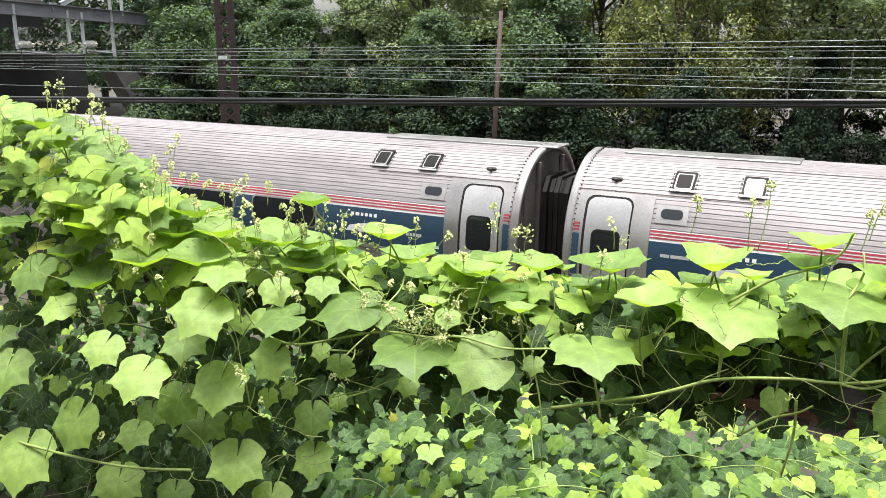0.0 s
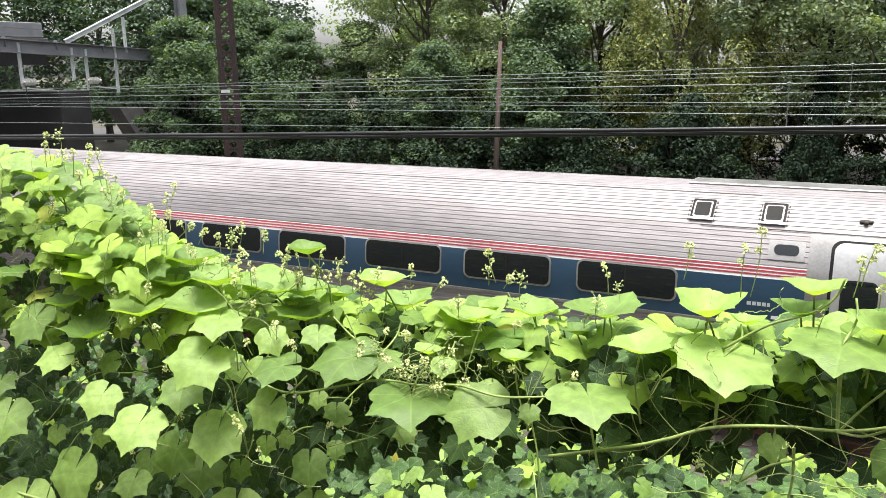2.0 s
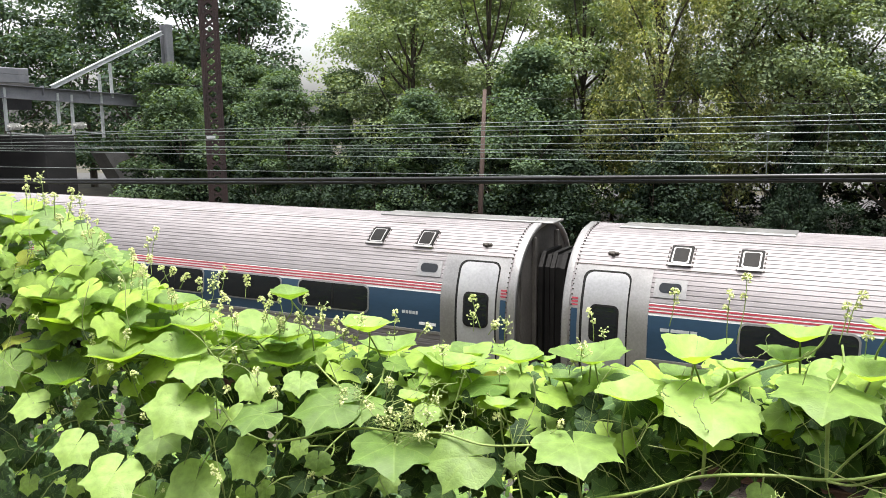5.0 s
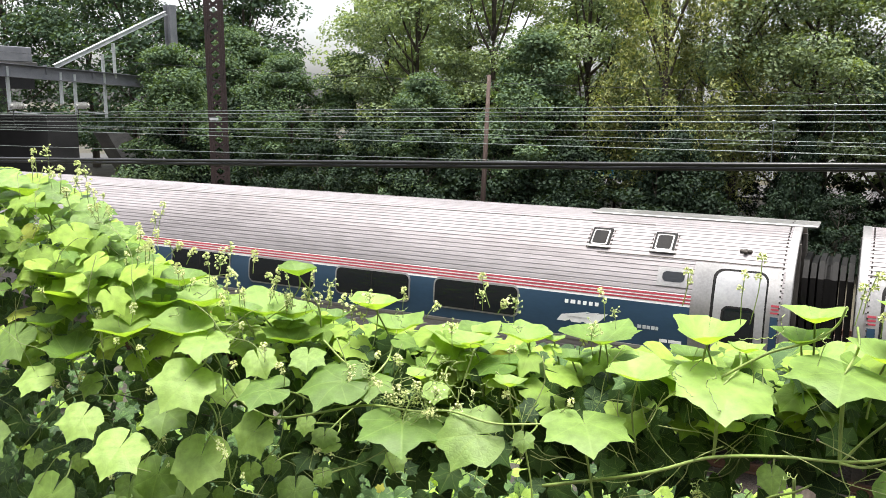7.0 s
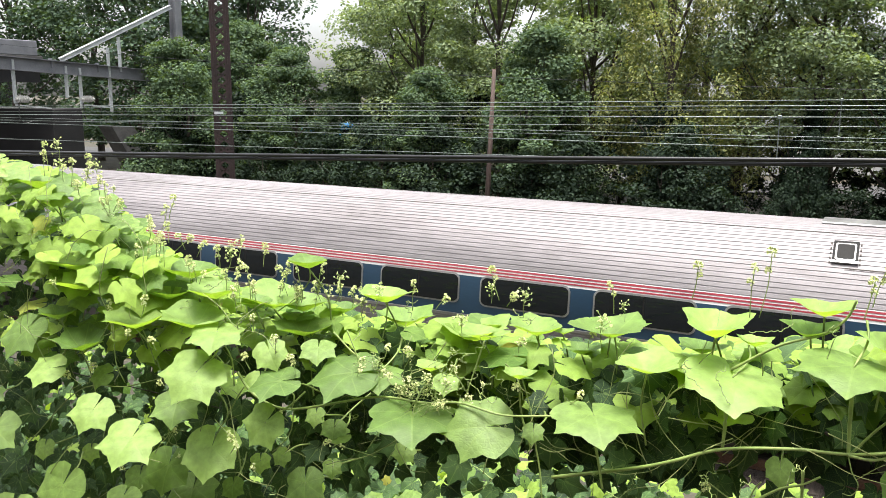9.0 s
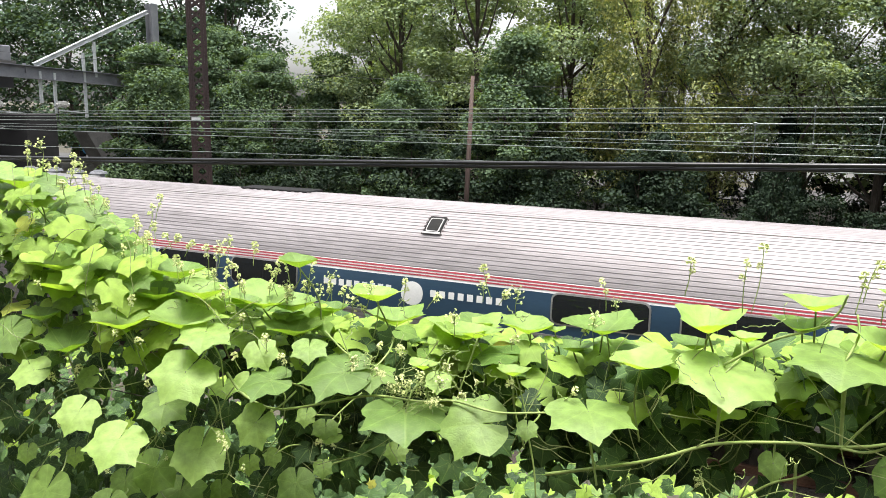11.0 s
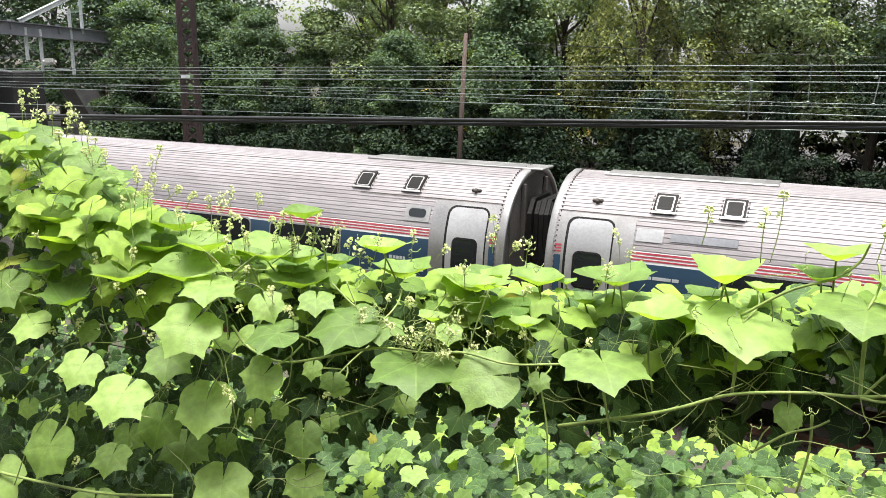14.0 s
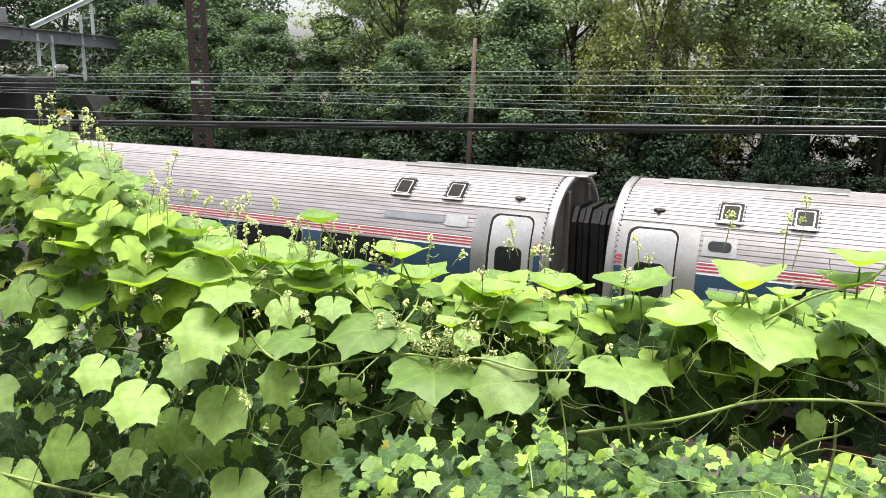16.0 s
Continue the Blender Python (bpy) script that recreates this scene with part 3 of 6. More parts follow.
def coach(number, glazing=((2.77, 2.035, 10),), emblems=(), food=False, plate=False, mid_hatch=False, pale=()):
    """A tubular stainless coach with its left end at x 0."""
    what = "stainless steel ribbed passenger coach with blue window band and red stripes"
    if food:
        what = "stainless steel ribbed food service coach with roof ventilators and blue band"
    elif plate:
        what = "stainless steel ribbed coach with grey nameplate and dull red stripes"
    c = thing("railway_coach", what, "railway coach", pose(0, TRACKS[0], 0), "coaches of the train")
    child("body", kept("shell", shell_mesh), c)
    child("underframe", kept("under", under_mesh), c)
    for x in (3.2, LB - 3.2):
        b = child("bogie", kept("bogie", bogie_mesh), c, pose(x, 0, 0))
        for dx in (-1.3, 1.3):
            for y, rz in ((-0.75, 180), (0.75, 0)):
                child("wheel", kept("wheel", wheel_mesh), b, pose(dx, y, 0.46, 0, 0, 180 - rz))
    back = pose(LB, 0, 0, 0, 0, 180)
    for e in (Matrix.Identity(4), back):
        child("end_frame", kept("rim", rim_mesh), c, e)
        child("rivet_strip", kept("rivets", rivets_mesh), c, e, "row of dark rivets", "stuff")
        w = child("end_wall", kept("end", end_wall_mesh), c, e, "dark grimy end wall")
        child("end_lamp", kept("lamp", lambda: from_bm("end_lamp", box(bmesh.new(), -0.03, 0.05, -0.05, 0.05, -0.07, 0.07, 0.03), GALV)), w, pose(0.02, -1.02, 2.95))
        for k in range(4):
            child("bellows", kept(("bellows", k % 2), lambda: bellows_mesh(0.0 if k % 2 else 0.05)), c, e @ pose(-0.1 - 0.11 * k, 0, 0), "black rubber gangway bellows")
        child("coupler", kept("coupler", coupler_mesh), c, e)
        start = 0.5 if e is not back else -0.32
        child("roof_panel", kept(("hood", start), lambda: hood_mesh(start)), c, e @ pose(0.1, 0, 0))
    # what lies on a side, built from its left end; the mirrored end uses mirrored meshes at the same distances
    for turn in (Matrix.Identity(4), back):
        child("white_band", slab(1.42, LB - 1.42, 2.652, BAND[1], 0.004, 0.004, WHITE, 0, "white_band"), c, turn)
        child("blue_band", slab(1.42, LB - 1.42, BAND[0], 2.65, 0.006, 0.006, BLUE, 0, "blue_band"), c, turn, "dark blue window band")
        child("sill_rail", slab(1.42, LB - 1.42, BAND[0] - 0.05, BAND[0] - 0.004, 0.012, 0.02, PANEL, 0, "sill_rail"), c, turn)
        for z0, z1 in ((2.792, 2.822), (2.743, 2.770), (2.694, 2.719)):
            child("stripe", slab(1.42, LB - 1.42, z0, z1, 0.01, 0.004, RED, 0, "stripe"), c, turn, "red stripe")
        for first, gap, count in glazing:
            for i in range(count):
                windows_of(c, turn, first + gap * i, 1.64)
        door_of(c, turn, 0.36)
        mirrored_end(c, turn)
        for x in (1.62, 2.67):
            hatch_of(c, turn, x, x in pale)
            hatch_of(c, turn, LB - x - 0.52)
        if mid_hatch:
            hatch_of(c, turn, 13.25 if food else 13.0)
        child("rain_strip", slab(0.15, 3.0, 3.325, 3.335, 0.014, 0.014, GRIME, 0, "rain_strip"), c, turn)
        child("rain_strip", slab(LB - 3.0, LB - 0.15, 3.325, 3.335, 0.014, 0.014, GRIME, 0, "rain_strip"), c, turn)
        for x in (1.47, LB - 1.97):
            if plate:
                continue
            child("marker_panel", slab(0, 0.5, 2.93, 3.2, 0.012, 0.008, PANEL, 0.02, "marker_panel"), c, turn @ pose(x, 0, 0))
            child("marker_window", slab(0.08, 0.42, 3.0, 3.14, 0.02, 0.008, GLASS, 0.065, "marker_window"), c, turn @ pose(x, 0, 0), "small rounded end window")
        for x in emblems:
            emblem_of(c, turn, x)
        bars_of(c, turn, 1.62, 2.42, ((0, 0.14), (0.16, 0.28), (0.46, 0.1)), 0.05, GALV)
        s = arc_of(BAND[1]) + (ARC[-1, 0] - arc_of(BAND[1])) * 0.66
        z0, z1 = at_arc(s, 0)[1], at_arc(s + 0.022, 0)[1]
        child("roof_seam", slab(2.2, LB - 2.2, z0, z1, 0.012, 0.003, GRIME, 0, "roof_seam"), c, turn, "grimy dark seam along the roof")
        bars_of(c, turn, LB - 2.2, 2.24, ((0, 0.06), (0.08, 0.05), (0.145, 0.055), (0.215, 0.055), (0.285, 0.04)), 0.055, GALV)
        bars_of(c, turn, LB - 1.85, 2.06, ((0, 0.12), (0.14, 0.2)), 0.05, WHITE)
        if food:
            lettering = kept("food", lambda: words_mesh("FOOD SERVICE CAR", 0.132, GRIME))
            for x in (1.98, LB - 3.38):
                child("sign_plate", slab(0, 1.4, 2.95, 3.16, 0.012, 0.008, PANEL, 0.01, "sign_plate"), c, turn @ pose(x, 0, 0))
                child("lettering", lettering, c, turn @ side_pose(x + 0.06, 3.01, 0.024), "FOOD SERVICE CAR in thin grey capitals")
            bars_of(c, turn, 11.35, 2.35, [(0.17 * k, 0.11) for k in range(9)], 0.12, WHITE)
            child("round_mark", slab(0, 0.44, 2.16, 2.58, 0.012, 0.005, WHITE, 0.2, "round_mark"), c, turn @ pose(13.03, 0, 0))
            bars_of(c, turn, 13.62, 2.35, [(0.18 * k, 0.11) for k in range(8)], 0.12, WHITE)
        if plate:
            for x, w, y in ((1.98, 1.0, 1.45), (22.4, 1.22, 23.66)):
                child("nameplate", slab(0, w, 3.02, 3.13, 0.012, 0.01, GREYSTEEL, 0.01, "nameplate"), c, turn @ pose(x, 0, 0), "dull blue-grey nameplate")
                child("marker_panel", slab(0, 0.42, 2.98, 3.17, 0.012, 0.01, DOORSKIN, 0.01, "marker_panel"), c, turn @ pose(y, 0, 0))
    if mid_hatch:
        child("roof_vent", kept("vent", vent_mesh), c, pose(8.15 if food else 8.65, 0, 0))
    if food:
        for x, y in ((0.35, 0.62), (1.2, 0.7), (2.05, 0.66), (2.85, 0.7)):
            child("roof_ventilator", kept("pot", pot_mesh), c, pose(x, y, 3.72))
    return c


def mirrored_end(c, turn):
    """The door and its surround at the right end."""
    a, b = LB - 1.42, LB - 0.15
    child("door_surround", slab(a, b, 1.0, 3.31, 0.012, 0.012, PANEL, 0, "door_surround"), c, turn)
    x = LB - 1.08
    child("door_gasket", slab(x - 0.045, x + 0.745, 1.15, 3.25, 0.02, 0.008, RUBBER, 0.15, "door_gasket"), c, turn, "black rubber door gasket")
    door = child("door", slab(x, x + 0.72, 1.17, 3.22, 0.02, 0.014, DOORSKIN, 0.14, "door"), c, turn)
    child("door_window", slab(x + 0.12, x + 0.6, 2.14, 2.74, 0.036, 0.008, RUBBER, 0.1, "door_gasket"), door)
    child("door_pane", slab(x + 0.15, x + 0.57, 2.17, 2.71, 0.04, 0.008, GLASS, 0.08, "door_pane"), door)
    for z0, z1 in ((2.792, 2.822), (2.743, 2.770), (2.694, 2.719)):
        child("stripe", slab(LB - 0.27, LB - 0.16, z0, z1, 0.02, 0.007, RED, 0, "stripe"), c, turn)
    child("blue_band", slab(LB - 0.27, LB - 0.16, 1.97, 2.65, 0.02, 0.007, BLUE, 0, "blue_band"), c, turn)
    child("roof_grip", MESHES["grip"], c, turn @ side_pose(LB - 0.72, 3.5, 0.02))


FRONT, REAR = ((4.04, 2.09, 9),), ((2.77, 2.125, 9),)
COACHES = [
    coach(-1, REAR, emblems=(22.1,)),
    coach(0, FRONT, emblems=(2.35,), pale=(2.67,)),
    coach(1),
    coach(2, REAR, emblems=(22.1,)),
    coach(3),
    coach(4, ((3.1, 2.0, 4), (15.86, 2.09, 3)), emblems=(22.5,), food=True, mid_hatch=True),
    coach(5, FRONT, emblems=(2.35,)),
    coach(6, plate=True, mid_hatch=True),
    coach(7),
]


# ---- overhead line ----
def build_wires():
    X0, X1 = -120.0, 60.0

    lines = (("contact_wire", 14.05, 4.97, 0.0, 0.0, 0.010), ("contact_wire", 14.05, 4.722, 0.0088, 0.0, 0.009), ("messenger_wire", 14.05, 5.465, 0.0133, 0.0, 0.012), ("contact_wire", 18.1, 4.975, 0.002, 0.0, 0.010),
             ("contact_wire", 18.1, 4.90, 0.002, 0.0, 0.008), ("messenger_wire", 18.1, 5.72, 0.0155, 0.0, 0.012), ("messenger_wire", 22.0, 5.575, 0.0135, 0.0, 0.016),
             ("contact_wire", 22.0, 5.08, 0.0145, 0.0, 0.012), ("messenger_wire", 22.0, 5.48, 0.0148, 0.0, 0.012))
    for name, y, z, slope, sag, r in lines:
        pts = [(x, y, max(4.3, z + slope * x) if x > -60 else z - slope * 60) for x in np.linspace(X0, X1, 40)]
        tagged(new(name, tubes(name, [(pts, r * 0.8)], WIRE, 6)), "thin grey-green overhead wire above the track", "overhead wire", "overhead wires")
    for (x, y, ya, za, zb) in ((-1.45, 14.05, 14.05, 5.445, 4.68), (-0.75, 18.1, 18.1, 5.71, 4.975), (0.42, 18.1, 18.15, 5.5, 4.975)):
        bm = bmesh.new()
        bar(bm, (x, y, zb), (x + (0.06 if y != ya else 0), ya, za), 0.014, 0.014)
        box(bm, x - 0.03, x + 0.03, ya - 0.02, ya + 0.02, za - 0.03, za + 0.03, 0.008)
        box(bm, x - 0.03, x + 0.03, y - 0.02, y + 0.02, zb - 0.02, zb + 0.03, 0.008)
        tagged(new("dropper", from_bm("dropper", bm, WIRE)), "thin hanger clipped between two overhead wires", "wire hanger", "wire hangers")
    for name, dz, r, dy in (("aerial_cable", 0.0, 0.019, 0), ("aerial_cable", -0.036, 0.016, 0.012)):
        pts = [(x, 7.0 + dy, 5.285 + 0.0316 * x + 0.00035 * (x + 3) ** 2 + dz) for x in np.linspace(-60, 45, 60)]
        tagged(new(name, tubes(name, [(pts, r)], CABLE, 8)), "thick black aerial cable slung along the railway", "cable", "aerial cables")


def build_gantry():
    K = 1.14
    X = -26.8 * K
    g = thing("catenary_gantry", "grey steel cantilever gantry with diagonal brace over the tracks", "catenary gantry", pose(X, 0, 5.74 * (1 - K)) @ Matrix.Diagonal((K, K, K, 1)))
    bm = bmesh.new()
    beam(bm, (0, 9.0, 7.2), (0, 24.45, 6.5), 0.46, 0.3)
    for y in (20.0, 18.0, 22.0, 16.0, 12.0):
        box(bm, -0.1, 0.1, y - 0.01, y + 0.01, 6.45 + (24.45 - y) * 0.045, 6.8 + (24.45 - y) * 0.045)
    part("beam", bm, GREYSTEEL, g)
    part("brace", beam(bmesh.new(), (0, 20.4, 6.95), (0, 25.9, 9.35), 0.16, 0.16, 0.02, 0.02), GALV, g, "pale galvanised diagonal brace")
    part("mast", beam(bmesh.new(), (0, 26.15, 0.8), (0, 26.15, 9.7), 0.36, 0.36), GREYSTEEL, g)
    for y, top, low in ((22.55, 7.5, 5.05), (21.2, 6.7, 5.2), (20.6, 6.75, 5.6), (18.5, 6.9, 5.4), (23.1, 7.95, 6.6), (17.2, 6.9, 5.3), (14.1, 7.0, 5.3)):
        part("hanger_post", bar(bmesh.new(), (0, y, low), (0, y, top), 0.09, 0.09), GALV, g)
    for y in (21.4, 18.75, 14.3):
        ins = part("insulator", insulator_bm(), PORCELAIN, g, "pale ribbed insulator", pose(0.1, y, 5.55, 0, 0, 90))
        part("steady_arm", bar(bmesh.new(), (0.05, y - 0.3, 5.35), (0.2, y + 1.0, 5.22), 0.05, 0.05), GALV, g)
        run = [(0.1, y - 0.2, 5.4), (0.1, y - 0.2, 4.9), (0.15, y - 0.05, 4.72), (0.2, y + 0.2, 4.78)]
        child("jumper", tubes("jumper", [(smooth_run(run, 5), 0.02)], CABLE), g)


def insulator_bm():
    bm = bmesh.new()
    for i in range(5):
        bmesh.ops.create_cone(bm, cap_ends=True, segments=14, radius1=0.13, radius2=0.09, depth=0.05, matrix=pose(-0.2 + i * 0.09, 0, 0, 0, 90))
    bmesh.ops.create_cone(bm, cap_ends=True, segments=10, radius1=0.05, radius2=0.05, depth=0.6, matrix=pose(0, 0, 0, 0, 90))
    return bm


def build_tower():
    t = thing("lattice_mast", "tall rust-brown lattice steel catenary mast", "lattice mast", pose(-23.3, 25.0, 0, 0, 0, 40))
    w, d, h = 0.26, 0.20, 14.5
    for x in (-w, w):
        for y in (-d, d):
            bm = bmesh.new()
            box(bm, x - 0.105, x + 0.105, y - 0.012, y + 0.012, 0.0, h)
            box(bm, x - 0.012, x + 0.012, y - 0.06, y + 0.06, 0.0, h)
            part("leg", bm, RUST, t)
    bm = bmesh.new()
    box(bm, -w - 0.03, -w + 0.02, -d, d, 0.0, h)
    part("side_plate", bm, RUST, t)
    step = 0.42
    for k in range(int(h / step)):
        z = k * step
        for y in (-d, d):
            for a, b in (((-w, y, z), (w, y, z + step)), ((w, y, z), (-w, y, z + step))):
                part("lacing_bar", bar(bmesh.new(), a, b, 0.012, 0.085), RUST, t)
    part("number_plate", box(bmesh.new(), -0.32, 0.02, -d - 0.07, -d - 0.05, 4.98, 5.08), GALV, t, "small pale plate")
    p = thing("utility_pole", "slender weathered reddish wooden pole, slightly leaning", "utility pole", pose(-12.17, 26.0, 0, 0, 2.4, 0))
    child("pole", tubes("pole", [([(0.0, 0, 0.0), (0.0, 0, 3.5), (0, 0, 6.66)], [0.10, 0.085, 0.065])], WOOD, 12), p)
    pts = [(x, 26.0 + 0.05 * (x + 12), 6.39 - 0.045 * (x + 11.9) + 0.0008 * (x + 11.9) ** 2) for x in np.linspace(-40, 20, 24)]
    tagged(new("pole_wire", tubes("pole_wire", [(pts, 0.008)], CABLE, 5)), "thin dark wire strung from the wooden pole", "wire")


def build_overbridge():
    b = thing("overbridge", "dark steel road overbridge with pale concrete wing wall", "overbridge", pose(-42, 0, 0), kind="structure")
    bm = bmesh.new()
    for x in (0, -3.5, -7, -10):
        beam(bm, (x, -6, 6.9), (x, 30.6, 6.9), 1.1, 0.4, 0.03, 0.05)
    part("girders", bm, BRIDGE_SHADE, b, "dark riveted girders")
    part("deck", box(bmesh.new(), -10.5, 0.4, -6, 30.6, 7.47, 7.8, 0.03), CONCRETE, b)
    part("parapet", box(bmesh.new(), 0.2, 0.4, -6, 30.3, 7.8, 8.6, 0.03), GREYSTEEL, b)
    # abutment coloured as if in the bridge's shade
    part("abutment", box(bmesh.new(), -11, 0.3, 31.0, 33.0, -0.5, 4.9, 0.05), BRIDGE_SHADE, b)
    bm = bmesh.new()
    vs = [bm.verts.new(p) for p in ((0.4, 33.9, 3.9), (0.4, 35.5, 3.8), (0.4, 38.6, 0.2), (0.4, 36.2, 0.2))]
    f = bm.faces.new(vs)
    g = bmesh.ops.extrude_face_region(bm, geom=[f])
    bmesh.ops.translate(bm, vec=(1.2, 0, 0), verts=[v for v in g["geom"] if isinstance(v, bmesh.types.BMVert)])
    part("wing_wall", bm, CONCRETE, b, "pale sloping concrete wing wall")
    # added sheet behind the bridge, standing in for the darkness beneath it
    part("far_wall", box(bmesh.new(), -24, -23.5, -10, 45, -0.5, 7.4), BRIDGE_SHADE, b)


build_wires()
build_gantry()
build_tower()
build_overbridge()


# ---- trees ----
def leaf_cloud(centres, radii, count, size, rng, droop=0.0, squash=0.5):
    """Small folded leaves scattered in clumps: vertices and triangles."""
    k = len(centres)
    which = np.repeat(np.arange(k), count)
    n = len(which)
    d = rng.normal(size=(n, 3))
    d /= np.linalg.norm(d, axis=1)[:, None]
    rad = radii[which] * (0.35 + 0.65 * rng.random(n) ** 0.45)
    pos = centres[which] + d * rad[:, None] * np.array([1, 1, squash])
    if droop:
        pos[:, 2] -= droop * rng.random(n) ** 1.5
    nor = d * 0.5 + rng.normal(size=(n, 3)) * 0.45 + np.array([0, 0, 0.8])
    nor /= np.linalg.norm(nor, axis=1)[:, None]
    ax = np.cross(nor, rng.normal(size=(n, 3)))
    if droop:
        ax = ax * 0.4 + np.array([0, 0, -1.0])
        ax -= nor * np.sum(ax * nor, axis=1)[:, None]
    ax /= np.linalg.norm(ax, axis=1)[:, None]
    sd = np.cross(nor, ax)
    s = (size * (0.7 + 0.6 * rng.random(n)))[:, None]
    wide = 0.22 if droop else 0.36
    v = np.stack([pos - ax * s * 0.5, pos + sd * s * wide + nor * s * 0.1, pos + ax * s * 0.55, pos - sd * s * wide + nor * s * 0.1], axis=1).reshape(-1, 3)
    base = np.arange(n)[:, None] * 4
    tri = np.concatenate([base + [0, 1, 2], base + [0, 2, 3]], axis=1).reshape(-1, 3)
    return v, tri


def crown_points(rng, height, spread, base, clumps, lean=0.0):
    """Uneven clumps through a crown, more of them on its outside."""
    out = []
    while len(out) < clumps:
        u = rng.random()
        z = base + (height - base) * u
        prof = math.sin(math.pi * min(1, 0.12 + 0.86 * u) ** 0.8) ** 0.7
        a = rng.random() * 2 * math.pi
        lobe = 0.78 + 0.3 * math.sin(3 * a + 5 * u) * math.sin(2 * a + 1.3)
        r = spread * prof * lobe * (0.35 + 0.65 * rng.random() ** 0.5)
        out.append((r * math.cos(a) + lean * u, r * math.sin(a), z))
    return np.array(out)


def tree_kind(seed, height, spread, base, clumps, count, leaf, mat, droop=0.0, lumps=(0.5, 1.0)):
    """A tree at the origin: trunk and limbs, and a crown of small leaves."""
    rng = np.random.default_rng(seed)
    pts = crown_points(rng, height, spread, base, clumps)
    rad = rng.uniform(lumps[0], lumps[1], len(pts))
    runs = []
    top = height * 0.82
    bend = rng.normal(size=2) * 0.25
    spine = smooth_run([(0, 0, -0.6), (bend[0] * 0.3, bend[1] * 0.3, height * 0.25), (bend[0], bend[1], height * 0.55), (bend[0] * 0.6, bend[1] * 0.6, top)], 5)
    r0 = 0.018 * height
    runs.append((spine, [r0 * (1 - 0.85 * i / (len(spine) - 1)) for i in range(len(spine))]))
    order = rng.permutation(len(pts))[:20]
    for i in order:
        p = Vector(pts[i])
        k = max(1, min(len(spine) - 2, int(len(spine) * max(0.15, (p.z - 0.3 * spread) / height) * 0.9)))
        a = spine[k]
        mid = a.lerp(p, 0.5) + Vector((0, 0, -0.12 * (p - a).length if droop == 0 else 0.3))
        runs.append((smooth_run([a, mid, p], 4), [r0 * 0.34 * (1 - 0.85 * j / 8) for j in range(9)]))
    v, t = leaf_cloud(pts, rad, count, leaf, rng, droop)
    trunk = tubes("trunk", runs, BARK, 5)
    crown = from_arrays("crown", v, t, mat, None, False)
    return trunk, crown


KINDS = {
    "maple": tree_kind(1, 9.0, 3.8, 0.8, 84, 330, 0.162, TREE_MAT["maple"], 0.0, (0.6, 1.35)),
    "maple_b": tree_kind(2, 9.0, 3.7, 0.6, 84, 330, 0.162, TREE_MAT["maple"], 0.0, (0.6, 1.35)),
    "ash": tree_kind(3, 13.0, 4.4, 1.5, 105, 350, 0.137, TREE_MAT["ash"], 0.0, (0.7, 1.6)),
    "ash_b": tree_kind(4, 13.0, 4.6, 1.0, 105, 350, 0.137, TREE_MAT["ash"], 0.0, (0.7, 1.6)),
    "dark": tree_kind(5, 15.0, 5.0, 2.0, 100, 330, 0.148, TREE_MAT["dark"], 0.0, (0.8, 1.7)),
    "dark_far": tree_kind(9, 15.0, 5.0, 2.0, 95, 150, 0.26, TREE_MAT["dark"], 0.0, (0.9, 1.8)),
    "ash_far": tree_kind(10, 13.0, 4.4, 1.5, 95, 150, 0.24, TREE_MAT["ash"], 0.0, (0.8, 1.7)),
    "dark_open": tree_kind(12, 15.0, 4.6, 3.6, 90, 320, 0.145, TREE_MAT["dark"], 0.0, (0.8, 1.5)),
    "ash_open": tree_kind(13, 13.0, 4.4, 3.4, 90, 320, 0.138, TREE_MAT["ash"], 0.0, (0.7, 1.4)),
    "willow": tree_kind(6, 13.0, 3.4, 2.6, 110, 240, 0.15, TREE_MAT["willow"], 1.5, (0.3, 0.65)),
    # shrubs carry the wood's low shade in their leaf colour
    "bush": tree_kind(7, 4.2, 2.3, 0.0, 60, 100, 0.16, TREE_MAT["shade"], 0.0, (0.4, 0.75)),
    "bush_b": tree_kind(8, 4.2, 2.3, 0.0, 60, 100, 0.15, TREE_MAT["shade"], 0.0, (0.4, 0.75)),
}
SAY = {"maple": "green broadleaf tree with dense layered foliage", "ash": "tall light green tree with airy foliage", "dark": "tall dark green tree at the back of the wood",
       "willow": "tall tree with hanging yellowing green foliage", "bush": "leafy shrub at the foot of the trees, shade in its colour"}


def plant(kind, x, y, scale=1.0, turn=0.0, stretch=1.0):
    name = "shrub" if "bush" in kind else "tree"
    t = thing(name, SAY[kind.split("_")[0]], name, pose(x, y, ground_z(x, y) - 0.05, 0, 0, turn), "shrubs" if name == "shrub" else "trees beyond the tracks")
    for n, me in zip(("trunk", "crown"), KINDS[kind]):
        c = child(n, me, t)
        c.scale = (scale, scale, scale * stretch)
    return t


